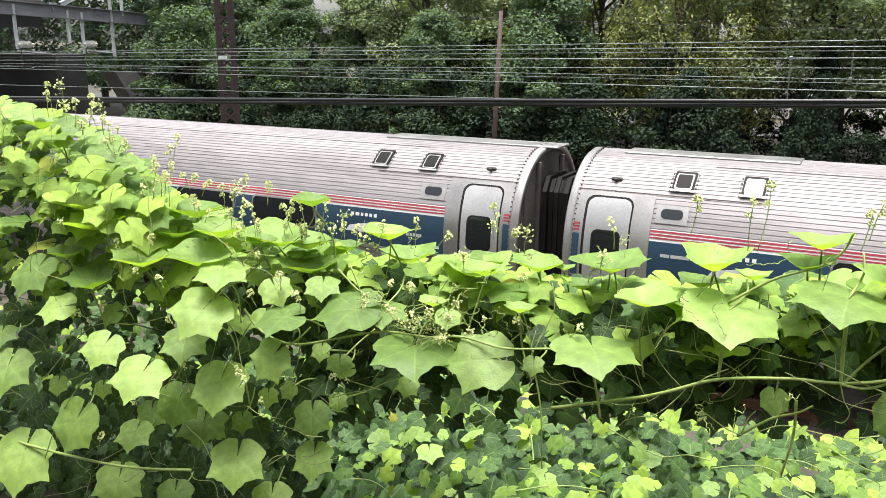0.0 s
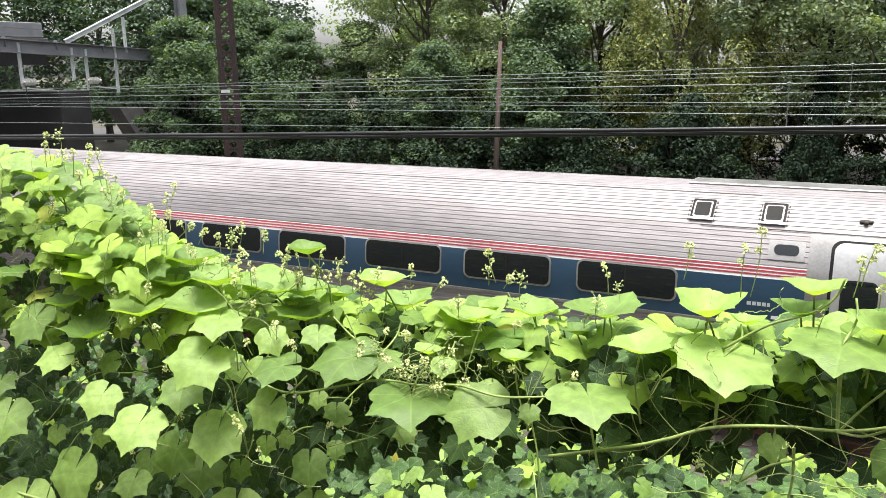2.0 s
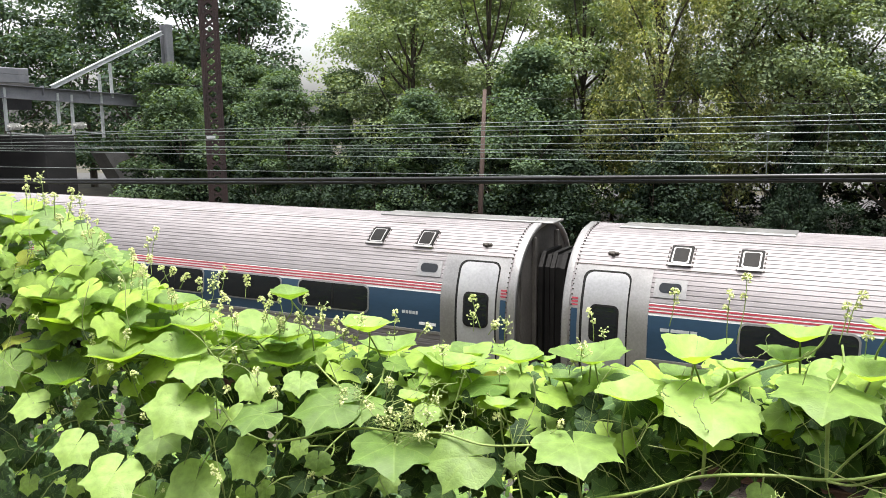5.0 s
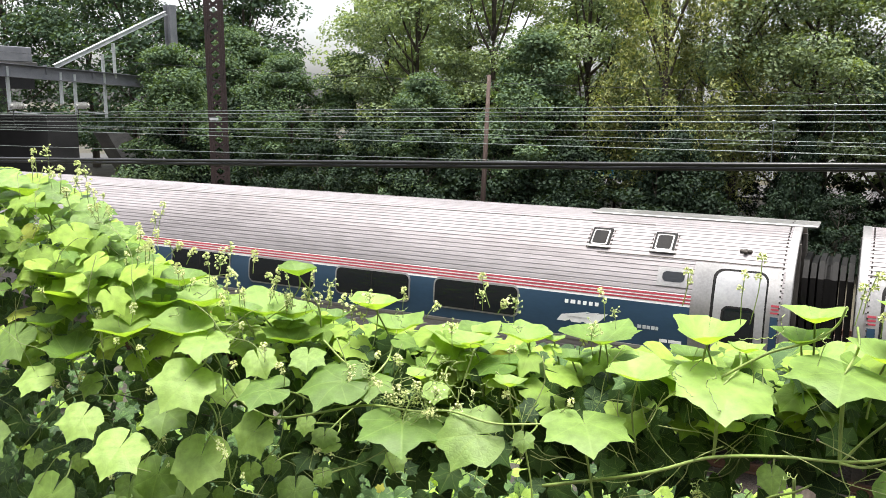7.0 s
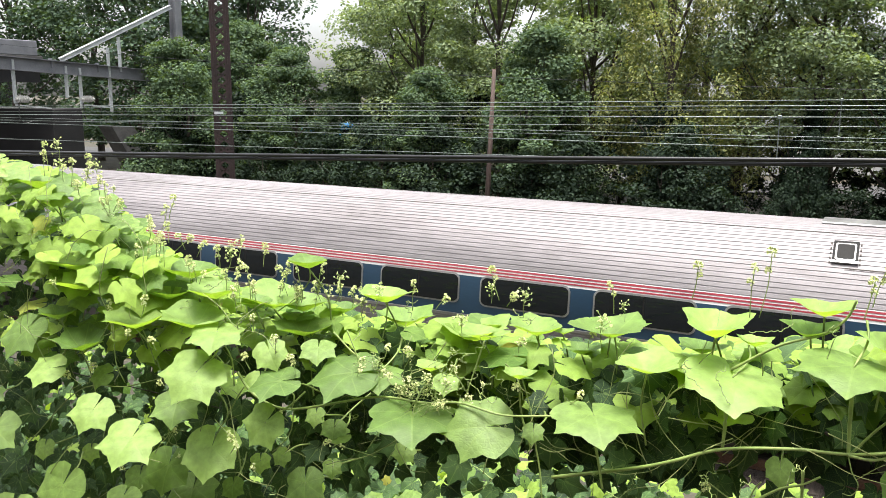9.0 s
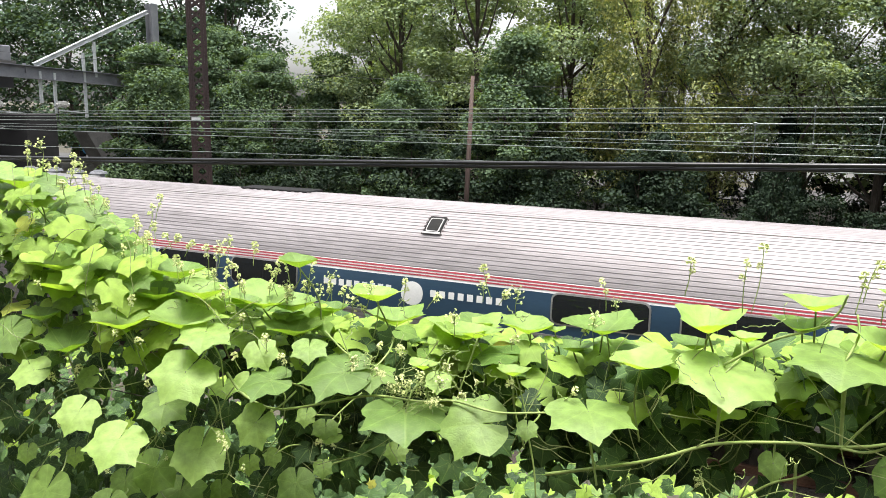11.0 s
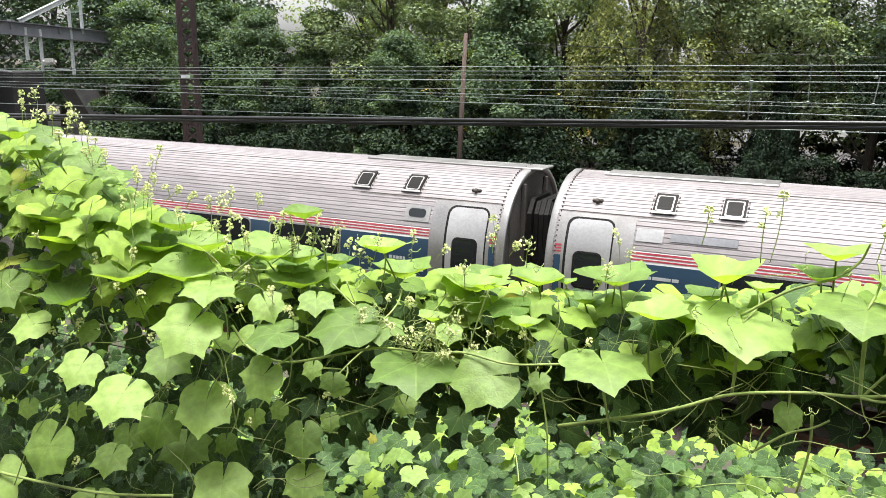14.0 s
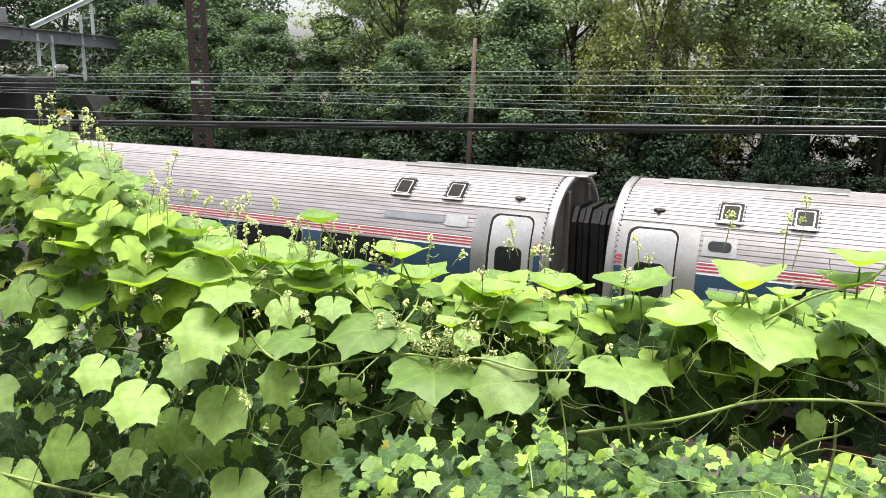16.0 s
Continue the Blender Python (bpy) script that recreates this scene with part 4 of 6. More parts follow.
def build_wood():
    rng = random.Random(11)
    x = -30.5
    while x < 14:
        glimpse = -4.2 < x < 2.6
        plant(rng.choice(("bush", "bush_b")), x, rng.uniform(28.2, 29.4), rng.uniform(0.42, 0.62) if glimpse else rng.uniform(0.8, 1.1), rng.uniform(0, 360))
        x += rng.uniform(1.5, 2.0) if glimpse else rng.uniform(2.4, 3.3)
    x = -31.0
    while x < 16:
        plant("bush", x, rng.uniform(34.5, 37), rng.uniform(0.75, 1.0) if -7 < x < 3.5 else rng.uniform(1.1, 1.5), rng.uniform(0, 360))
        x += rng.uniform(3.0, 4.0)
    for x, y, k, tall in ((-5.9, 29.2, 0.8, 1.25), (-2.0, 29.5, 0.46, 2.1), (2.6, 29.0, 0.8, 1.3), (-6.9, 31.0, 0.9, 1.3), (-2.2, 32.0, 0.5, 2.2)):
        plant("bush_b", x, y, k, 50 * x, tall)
    # the middle row, from the overbridge rightwards
    plant("maple", -33.0, 37.5, 1.0, 80)
    plant("maple_b", -29.0, 28.2, 0.86, 140)
    plant("maple", -25.0, 31.5, 0.80, 10)
    plant("maple_b", -22.3, 33.0, 0.80, 200)
    plant("ash", -19.2, 33.5, 0.95, 0)
    plant("ash_b", -15.4, 34.5, 1.0, 110)
    plant("maple", -16.8, 30.0, 0.68, 230)
    plant("maple_b", -12.2, 30.8, 0.85, 300)
    plant("ash", -11.0, 34.5, 0.98, 200)
    plant("willow", -7.2, 32.0, 1.0, 40)
    plant("willow", -5.0, 33.5, 1.05, 160)
    plant("ash_open", -2.4, 33.0, 0.95, 70)
    plant("ash_open", 0.8, 32.5, 0.98, 10)
    plant("dark_open", 3.5, 31.5, 0.9, 250)
    plant("dark", 8.0, 33.0, 0.9, 120)
    plant("maple", 12.0, 31.0, 1.0, 90)
    for x, y, k in ((3.0, 37.5, 1.0), (7.0, 38.0, 1.05)):
        plant("ash_far", x, y, k, 37 * x, 1.1)
    # the tall row behind
    for x, s in ((-60, 1.2), (-53, 1.15), (-46, 1.1), (-40.0, 1.12), (-36.6, 1.0), (-26.0, 0.95), (-20.5, 1.05), (-14, 1.1), (-8, 1.1), (-2, 1.1), (4, 1.1), (11, 1.1), (18, 1.1)):
        plant("dark_open" if -9 < x < 5 else "dark_far" if x < -30 or x > -10 else "ash_far", x, 42.0 + rng.uniform(-1.5, 1.5), s, rng.uniform(0, 360))


build_wood()


def build_house():
    h = thing("house", "pale clapboard house glimpsed through the trees", "house", pose(-2.0, 58.0, ground_z(-2, 58)))
    part("wall", box(bmesh.new(), -9, 5, 0, 8, 0, 5.2, 0.02), SIDING, h)
    bm = bmesh.new()
    vs = [bm.verts.new(p) for p in ((-9.4, -0.4, 5.1), (5.4, -0.4, 5.1), (5.4, 8.4, 5.1), (-9.4, 8.4, 5.1), (-9.4, 4, 8.2), (5.4, 4, 8.2))]
    for q in ((0, 1, 5, 4), (2, 3, 4, 5), (0, 4, 3), (1, 2, 5), (0, 3, 2, 1)):
        bm.faces.new([vs[i] for i in q])
    part("roof", bm, SHINGLE, h)
    for x in (-7.5, -4, -0.5, 3):
        w = part("window", box(bmesh.new(), x - 0.55, x + 0.55, -0.06, 0.02, 2.0, 3.5, 0.02), WHITE, h)
        part("pane", box(bmesh.new(), x - 0.45, x + 0.45, -0.08, -0.04, 2.1, 3.4), GLASS, w)


build_house()


# ---- road behind the trees ----
ASPHALT = surface("asphalt", (0.035, 0.035, 0.036), (0.065, 0.064, 0.062), 0.9, 0.0, 1.0, 30, 0.2)
BLUEPAINT = surface("bright_blue_paint", (0.02, 0.17, 0.36), (0.03, 0.22, 0.44), 0.35, 0.0, 1.0, 20, 0.02)
YELLOWPAINT = surface("yellow_paint", (0.5, 0.33, 0.02), (0.6, 0.42, 0.04), 0.4, 0.0, 1.0, 20, 0.02)
tagged(new("road", from_bm("road", box(bmesh.new(), -420, 420, 46.5, 54.0, 0.3, 0.70), ASPHALT)), "grey asphalt road beyond the trees", "road", kind="structure")


def vehicle(name, label, category, paint, long, high, cab):
    """A boxy road vehicle that faces -x, on its wheels at z 0."""
    v = thing(name, label, category, pose(0, 49.0, 0.70))
    bm = bmesh.new()
    box(bm, cab, long, -1.2, 1.2, 0.55, high, 0.08)
    box(bm, 0, cab + 0.1, -1.15, 1.15, 0.55, 0.55 + (high - 0.55) * 0.5, 0.12)
    box(bm, 0.55, cab + 0.1, -1.1, 1.1, 0.55 + (high - 0.55) * 0.45, high * 0.93, 0.15)
    part("body", bm, paint, v)
    part("windscreen", box(bmesh.new(), 0.5, 0.56, -0.95, 0.95, 1.5, high * 0.86, 0.01), GLASS, v)
    n = max(1, int((long - cab) / 1.3))
    for i in range(n):
        x = cab + 0.25 + i * 1.25
        part("window", box(bmesh.new(), x, x + 0.95, -1.225, -1.19, high * 0.62, high * 0.86, 0.01), GLASS, v)
    for x in (1.1, long - 1.5):
        for y in (-1.05, 1.05):
            bm = bmesh.new()
            bmesh.ops.create_cone(bm, cap_ends=True, segments=20, radius1=0.48, radius2=0.48, depth=0.3, matrix=pose(x, y, 0.48, 90))
            part("wheel", bm, RUBBER, v)
    part("bumper", box(bmesh.new(), -0.1, 0.1, -1.1, 1.1, 0.45, 0.7, 0.03), GRIME, v)
    return v


VAN = vehicle("van", "bright blue box van driving on the road", "van", BLUEPAINT, 9.0, 3.1, 1.8)
BUS = vehicle("bus", "yellow school bus driving on the road", "bus", YELLOWPAINT, 13.5, 3.2, 1.4)


# dark brown, so that little light bounces onto the vines
BLOCKER_BROWN = surface("blocker_wall_brown", (0.09, 0.06, 0.045), (0.2, 0.14, 0.11), 0.9, 0.0, 1.0, 14, 0.3)
# ---- unseen wall added behind the camera to keep skylight off the vines ----
tagged(new("wall_street", from_bm("wall_street", box(bmesh.new(), -14, 12, -4.6, -4.2, 3.9, 10.5, 0.02), BLOCKER_BROWN)), "unseen brown wall added to block light behind the camera", "wall", kind="structure")


# ---- vines on the fence ----
def blade(lobes, cells, rings, cup=0.0, wave=1.0):
    """A lobed leaf with a heart-shaped base: the stalk joins at the origin, the tip points along +y, the face looks along +z."""
    ang = [0.0, 7, 27, 48, 56, 65, 84, 104, 128, 152, 173, 178.5]
    rad = [1.18, 1.02, 0.87, 0.96, 1.14, 0.95, 0.82, 0.97, 0.83, 0.80, 0.70, 0.06]
    if lobes == "deep":
        rad = [1.24, 1.02, 0.76, 0.86, 1.04, 0.86, 0.68, 0.86, 0.72, 0.68, 0.56, 0.06]
    if lobes == "soft":
        rad = [1.17, 1.03, 0.92, 0.95, 1.06, 0.95, 0.86, 0.96, 0.88, 0.86, 0.76, 0.06]
    if cup:
        rad = [1.02, 0.92, 0.80, 0.87, 0.98, 0.87, 0.95, 1.14, 0.84, 0.80, 0.80, 0.78]
        ang[-1] = 179.8
        if lobes == "soft":
            rad = [1.08, 0.95, 0.82, 0.90, 1.04, 0.90, 0.88, 1.08, 0.88, 0.84, 0.80, 0.78]
    veins = [0.0, 1.0, 2.0, 3.0]
    vein_at = [0.0, 56.0, 104.0, 150.0]
    verts, uv, tri = [(0, 0, 0)], [(0, 0)], []
    half = [a + (b - a) * i / cells for a, b in zip(ang, ang[1:]) for i in range(cells)] + [ang[-1]]
    th = [-a for a in reversed(half[1:])] + half
    cells = len(th)
    for k in range(1, rings + 1):
        f = k / rings
        for i, t in enumerate(th):
            r = f * float(np.interp(abs(t), ang, rad))
            if k == rings:
                r *= 1 + 0.012 * math.sin(i * 2.4)
            x, y = r * math.sin(radians(t)), r * math.cos(radians(t)) + 0.0
            u = float(np.interp(abs(t), vein_at + [176.0], veins + [3.6]))
            near = abs(u - round(u))
            z = 0.05 * near * r - 0.10 * r * r + 0.05 * math.sin(3.1 * x + 2.0 * y + 1.0) * r + 0.05 * math.sin(5.3 * y - 2.2 * x) * r * r + 0.07 * abs(x) - 0.06 * max(0, y) ** 2
            if cup:
                z = cup * r ** 1.1 + 0.04 * near * r + 0.05 * math.sin(3.0 * x * wave + 2.2 * y + wave) * r - 0.15 * max(0.0, r - 0.85)
            verts.append((x, y, z))
            uv.append((u * (1 if t >= 0 else 1.0), r))
    for i in range(cells - 1):
        tri.append((0, 1 + i + 1, 1 + i))
        for k in range(rings - 1):
            a, b = 1 + k * cells + i, 1 + (k + 1) * cells + i
            tri += [(a, a + 1, b + 1), (a, b + 1, b)]
    return np.array(verts), np.array(tri), np.array(uv)


BLADES = [blade("lobed", 2, 4), blade("deep", 2, 4), blade("soft", 2, 4)]
FAR = [blade("soft", 1, 1)]
SMALL = [blade("lobed", 1, 2), blade("soft", 1, 2), blade("deep", 1, 2)]
CUPS = [blade("lobed", 2, 5, 0.47, 1.0), blade("soft", 2, 5, 0.50, 1.7), blade("lobed", 2, 5, 0.44, -1.3)]
CUP_MESH = [from_arrays("leaf", b[0], b[1], LEAF, b[2]) for b in CUPS]
LEAF_MESH = [from_arrays("leaf", *(b[0], b[1]), LEAF, b[2]) for b in BLADES]


def leaf_pose(x, y, z, size, el, az, spin, back=0.2, wide=1.0):
    """el: how far the face looks up; az: how far it turns to +x from -y; spin: where the tip points, 0 is down the slope."""
    e, a, s = radians(el), radians(az), radians(spin)
    nrm = Vector((math.sin(a) * math.cos(e), -math.cos(a) * math.cos(e), math.sin(e)))
    down = Vector((math.sin(a) * math.sin(e), -math.cos(a) * math.sin(e), -math.cos(e)))
    right = nrm.cross(down)
    tip = down * math.cos(s) + right * math.sin(s)
    side = tip.cross(nrm)
    m = Matrix((side, tip, nrm)).transposed().to_4x4()
    return Matrix.Translation(Vector((x, y, z)) - tip * size * back) @ m @ Matrix.Diagonal((size * wide, size, size, 1))


VINE = thing("climbing_vine", "lush bright green cucumber vine with pale blossom sprawling over a fence", "vine")
STALKS = []


def vine_leaf(x, y, z, size, wide, el, az, spin, cupped=0.0):
    """One leaf with its stalk's joint at x, y, z; a cupped one opens upward like a funnel, so deep."""
    m = leaf_pose(x, y, z, size, el, az, spin, 0.0, wide) @ Matrix.Diagonal((1, 1, cupped or 1.0, 1))
    child("leaf", random.choice(CUP_MESH) if cupped else LEAF_MESH[random.choice((0, 0, 0, 2))], VINE, m)
    joint = m.translation
    foot = joint + Vector((random.uniform(-0.02, 0.02), random.uniform(0.01, 0.05), -random.uniform(0.07, 0.13)))
    if not cupped:
        foot = joint + Vector((random.uniform(-0.03, 0.03), 0.07, random.uniform(-0.04, 0.05)))
    STALKS.append((smooth_run([foot, joint.lerp(foot, 0.5) + Vector((random.uniform(-0.012, 0.012), 0.012, 0)), joint], 4), [0.0016] * 8 + [0.0012]))


vine_leaf(-1.405, 1.086, 5.358, 0.0759, 1.04, 89, 19, -28, 0.98)
vine_leaf(-1.451, 1.120, 5.389, 0.0952, 1.05, 88, 19, -31, 0.88)
vine_leaf(-1.417, 1.180, 5.458, 0.0455, 0.99, 88, 18, -28, 1.20)
vine_leaf(-1.222, 1.130, 5.354, 0.0614, 1.06, 88, 19, -35, 1.12)
vine_leaf(-1.217, 1.041, 5.319, 0.0606, 1.04, 89, 17, -32, 1.01)
vine_leaf(-1.089, 1.064, 5.331, 0.0661, 1.15, 87, 19, -39, 1.13)
vine_leaf(-1.090, 1.120, 5.375, 0.0578, 1.02, 89, 18, -37, 1.06)
vine_leaf(-1.197, 1.170, 5.393, 0.0626, 1.02, 90, 19, -34, 1.00)
vine_leaf(-1.438, 1.042, 5.307, 0.0410, 1.02, 90, 18, -27, 1.10)
vine_leaf(-1.420, 1.090, 5.346, 0.0316, 1.03, 52, 28, 12)
vine_leaf(-1.358, 1.030, 5.257, 0.0532, 1.33, 87, 17, -58, 1.27)
vine_leaf(-1.004, 1.031, 5.346, 0.0482, 1.05, 74, 27, 2)
vine_leaf(-0.877, 1.130, 5.454, 0.0402, 0.99, 90, 18, -40, 1.06)
vine_leaf(-0.975, 1.150, 5.364, 0.0668, 1.23, 87, 19, -47, 1.15)
vine_leaf(-0.889, 1.127, 5.330, 0.0588, 0.97, 91, 19, -30, 0.90)
vine_leaf(-0.804, 1.055, 5.341, 0.0306, 1.06, 64, 24, 6)
vine_leaf(-0.886, 1.030, 5.329, 0.0320, 0.98, 42, 26, 26)
vine_leaf(-0.845, 1.002, 5.293, 0.0491, 0.93, 75, 12, -66)
vine_leaf(-0.731, 1.041, 5.314, 0.0633, 0.94, 69, 15, -75)
vine_leaf(-0.695, 1.069, 5.311, 0.0409, 1.06, 76, 26, 5)
vine_leaf(-0.749, 1.178, 5.398, 0.0510, 0.96, 91, 19, -30, 0.99)
vine_leaf(-0.751, 1.250, 5.336, 0.0610, 0.89, 90, 24, 21, 1.02)
vine_leaf(-0.588, 1.200, 5.346, 0.0737, 0.83, 89, 23, 16, 1.05)
vine_leaf(-0.605, 1.080, 5.326, 0.0270, 0.92, 91, 20, -20, 1.13)
vine_leaf(-0.611, 1.033, 5.271, 0.0672, 1.10, 83, 20, 9)
vine_leaf(-0.491, 1.039, 5.273, 0.0596, 0.92, 50, 17, -82)
vine_leaf(-0.492, 1.240, 5.359, 0.0502, 1.07, 90, 16, -59, 1.01)
vine_leaf(-0.355, 1.200, 5.386, 0.0644, 0.99, 90, 25, 32, 0.93)
vine_leaf(-0.578, 1.240, 5.356, 0.0447, 0.93, 91, 19, -23, 1.03)
vine_leaf(-0.547, 1.150, 5.366, 0.0435, 0.94, 91, 20, -23, 1.01)
vine_leaf(-0.406, 1.220, 5.346, 0.0352, 0.95, 92, 20, -13, 1.00)
vine_leaf(-0.272, 1.100, 5.374, 0.0497, 1.02, 89, 26, 44, 0.97)
vine_leaf(-0.447, 1.061, 5.347, 0.0265, 0.93, 92, 20, -21, 1.04)
vine_leaf(-0.327, 1.040, 5.322, 0.0570, 1.12, 82, 18, 11)
vine_leaf(-0.423, 1.060, 5.272, 0.0177, 1.00, 43, 21, -4)
vine_leaf(-0.160, 1.109, 5.384, 0.0629, 1.13, 74, 38, -23)
vine_leaf(-0.018, 1.085, 5.429, 0.0580, 1.18, 83, 36, -38)
vine_leaf(-0.193, 1.160, 5.421, 0.0740, 0.61, 89, 21, -15, 0.96)
vine_leaf(-0.072, 1.150, 5.440, 0.0448, 0.79, 90, 21, -4, 0.99)
vine_leaf(-0.058, 1.150, 5.472, 0.0460, 0.83, 91, 21, -4, 0.91)
vine_leaf(0.026, 1.130, 5.436, 0.0561, 0.73, 90, 20, -9, 0.96)
vine_leaf(-0.217, 1.200, 5.382, 0.0367, 0.93, 91, 19, -23, 1.01)
vine_leaf(-0.145, 1.200, 5.404, 0.0268, 0.93, 92, 20, -14, 1.06)
vine_leaf(0.044, 1.150, 5.496, 0.0333, 0.97, 92, 21, -11, 0.92)
vine_leaf(-1.339, 1.060, 5.202, 0.0280, 1.00, 46, 19, -71)
vine_leaf(-1.256, 0.966, 5.178, 0.0429, 1.04, 50, 27, -20)
vine_leaf(-1.149, 0.957, 5.147, 0.0556, 1.04, 60, 25, -15)
vine_leaf(-1.098, 1.020, 5.200, 0.0438, 1.06, 59, 29, -1)
vine_leaf(-1.012, 1.014, 5.137, 0.0560, 1.00, 51, 18, 1)
vine_leaf(-1.129, 1.020, 5.072, 0.0470, 1.00, 40, 25, -7)
vine_leaf(-0.860, 0.982, 5.225, 0.0408, 0.99, 30, 7, -31)
vine_leaf(-0.835, 1.050, 5.096, 0.0392, 0.92, 38, 18, 7)
vine_leaf(-0.866, 1.030, 5.147, 0.0184, 1.00, 36, 12, -35)
vine_leaf(-0.847, 1.100, 5.200, 0.0205, 0.94, 39, 18, 0)
vine_leaf(-0.665, 1.100, 5.171, 0.0214, 1.00, 45, 20, -13)
vine_leaf(-0.773, 1.070, 5.188, 0.0224, 0.94, 70, 16, -64)
vine_leaf(-1.609, 1.150, 5.547, 0.0486, 0.98, 88, 20, -25, 1.24)
vine_leaf(-1.553, 1.180, 5.555, 0.0329, 0.98, 92, 21, -8, 1.08)
vine_leaf(-1.637, 1.200, 5.501, 0.0381, 0.98, 91, 19, -25, 1.11)
vine_leaf(-1.655, 1.150, 5.382, 0.0455, 1.01, 90, 19, -25, 1.12)
vine_leaf(-0.993, 1.120, 5.367, 0.0405, 0.98, 90, 18, -36, 1.16)
vine_leaf(-0.930, 1.180, 5.358, 0.0548, 1.00, 89, 18, -40, 1.09)
vine_leaf(-0.870, 1.220, 5.352, 0.0356, 0.96, 91, 19, -24, 1.07)
vine_leaf(0.051, 1.130, 5.269, 0.0351, 0.93, 24, 37, -6)
vine_leaf(-0.093, 1.130, 5.259, 0.0223, 0.97, 39, 21, -6)
vine_leaf(-1.018, 0.992, 5.282, 0.0564, 1.10, 53, 25, -29)
vine_leaf(-1.503, 1.220, 5.477, 0.0355, 0.97, 90, 18, -27, 1.14)
vine_leaf(-1.704, 1.220, 5.427, 0.0520, 1.04, 89, 20, -27, 1.20)
vine_leaf(-1.084, 1.100, 5.240, 0.0349, 1.07, 71, 23, 14)
vine_leaf(-0.568, 1.060, 5.322, 0.0213, 1.05, 57, 20, 1)
vine_leaf(-0.311, 1.200, 5.332, 0.0242, 0.97, 92, 21, -8, 0.89)
vine_leaf(-0.445, 1.240, 5.368, 0.0197, 0.95, 92, 24, 13, 0.99)
vine_leaf(-1.544, 1.060, 5.003, 0.0246, 0.98, 39, 20, 6)
vine_leaf(-1.422, 1.080, 5.013, 0.0234, 0.95, 36, 17, 10)
vine_leaf(-1.019, 1.090, 5.228, 0.0310, 1.07, 72, 24, 17)
vine_leaf(-1.303, 1.100, 4.973, 0.0362, 0.99, 39, 23, 3)
vine_leaf(-1.067, 1.120, 5.002, 0.0264, 0.93, 38, 16, 11)
vine_leaf(-0.814, 1.100, 5.110, 0.0199, 0.96, 39, 21, 6)
vine_leaf(-0.995, 1.120, 5.071, 0.0223, 0.99, 41, 23, 6)
vine_leaf(-0.991, 1.020, 4.985, 0.0551, 1.03, 47, 25, 1)
vine_leaf(-1.561, 0.970, 4.871, 0.0813, 0.96, 44, 15, 3)
vine_leaf(-1.365, 0.965, 4.996, 0.0590, 0.99, 30, 9, -15)
vine_leaf(-1.273, 1.030, 4.967, 0.0405, 1.00, 60, 18, 0)
vine_leaf(-1.121, 1.070, 5.007, 0.0501, 1.04, 60, 25, 2)
vine_leaf(-0.827, 1.040, 5.023, 0.0404, 0.96, 47, 15, 6)
vine_leaf(-1.365, 1.050, 4.823, 0.0553, 1.04, 47, 28, 0)
vine_leaf(-1.619, 1.000, 5.053, 0.0616, 0.98, 49, 20, 3)
vine_leaf(-1.674, 1.030, 5.109, 0.0345, 1.06, 63, 27, 13)
vine_leaf(-1.528, 1.030, 5.274, 0.0576, 0.93, 53, 6, -7)
vine_leaf(-0.948, 1.060, 4.896, 0.0426, 1.02, 46, 24, 3)
vine_leaf(-1.221, 1.070, 4.819, 0.0434, 1.02, 44, 24, 2)
vine_leaf(-0.786, 1.070, 5.200, 0.0228, 1.06, 53, 23, 2)
vine_leaf(-0.954, 1.080, 5.250, 0.0287, 1.06, 56, 26, 3)
vine_leaf(-1.419, 1.000, 5.220, 0.0441, 0.95, 61, 23, -74)


HEDGE_X = (-2.6, -1.552, -1.456, -1.381, -1.268, -1.188, -1.068, -0.803, -0.573, -0.374, -0.179, 0.029, 1.0)
HEDGE_Z = (5.72, 5.605, 5.593, 5.566, 5.513, 5.452, 5.434, 5.406, 5.409, 5.415, 5.436, 5.476, 5.48)


def hedge_top(x):
    return float(np.interp(x, HEDGE_X, HEDGE_Z))


def hedge_low(x):
    return float(np.interp(x, (-1.0, -0.85, -0.58, -0.2, 0.1, 1.0), (4.2, 5.04, 5.12, 5.2, 5.26, 5.28)))


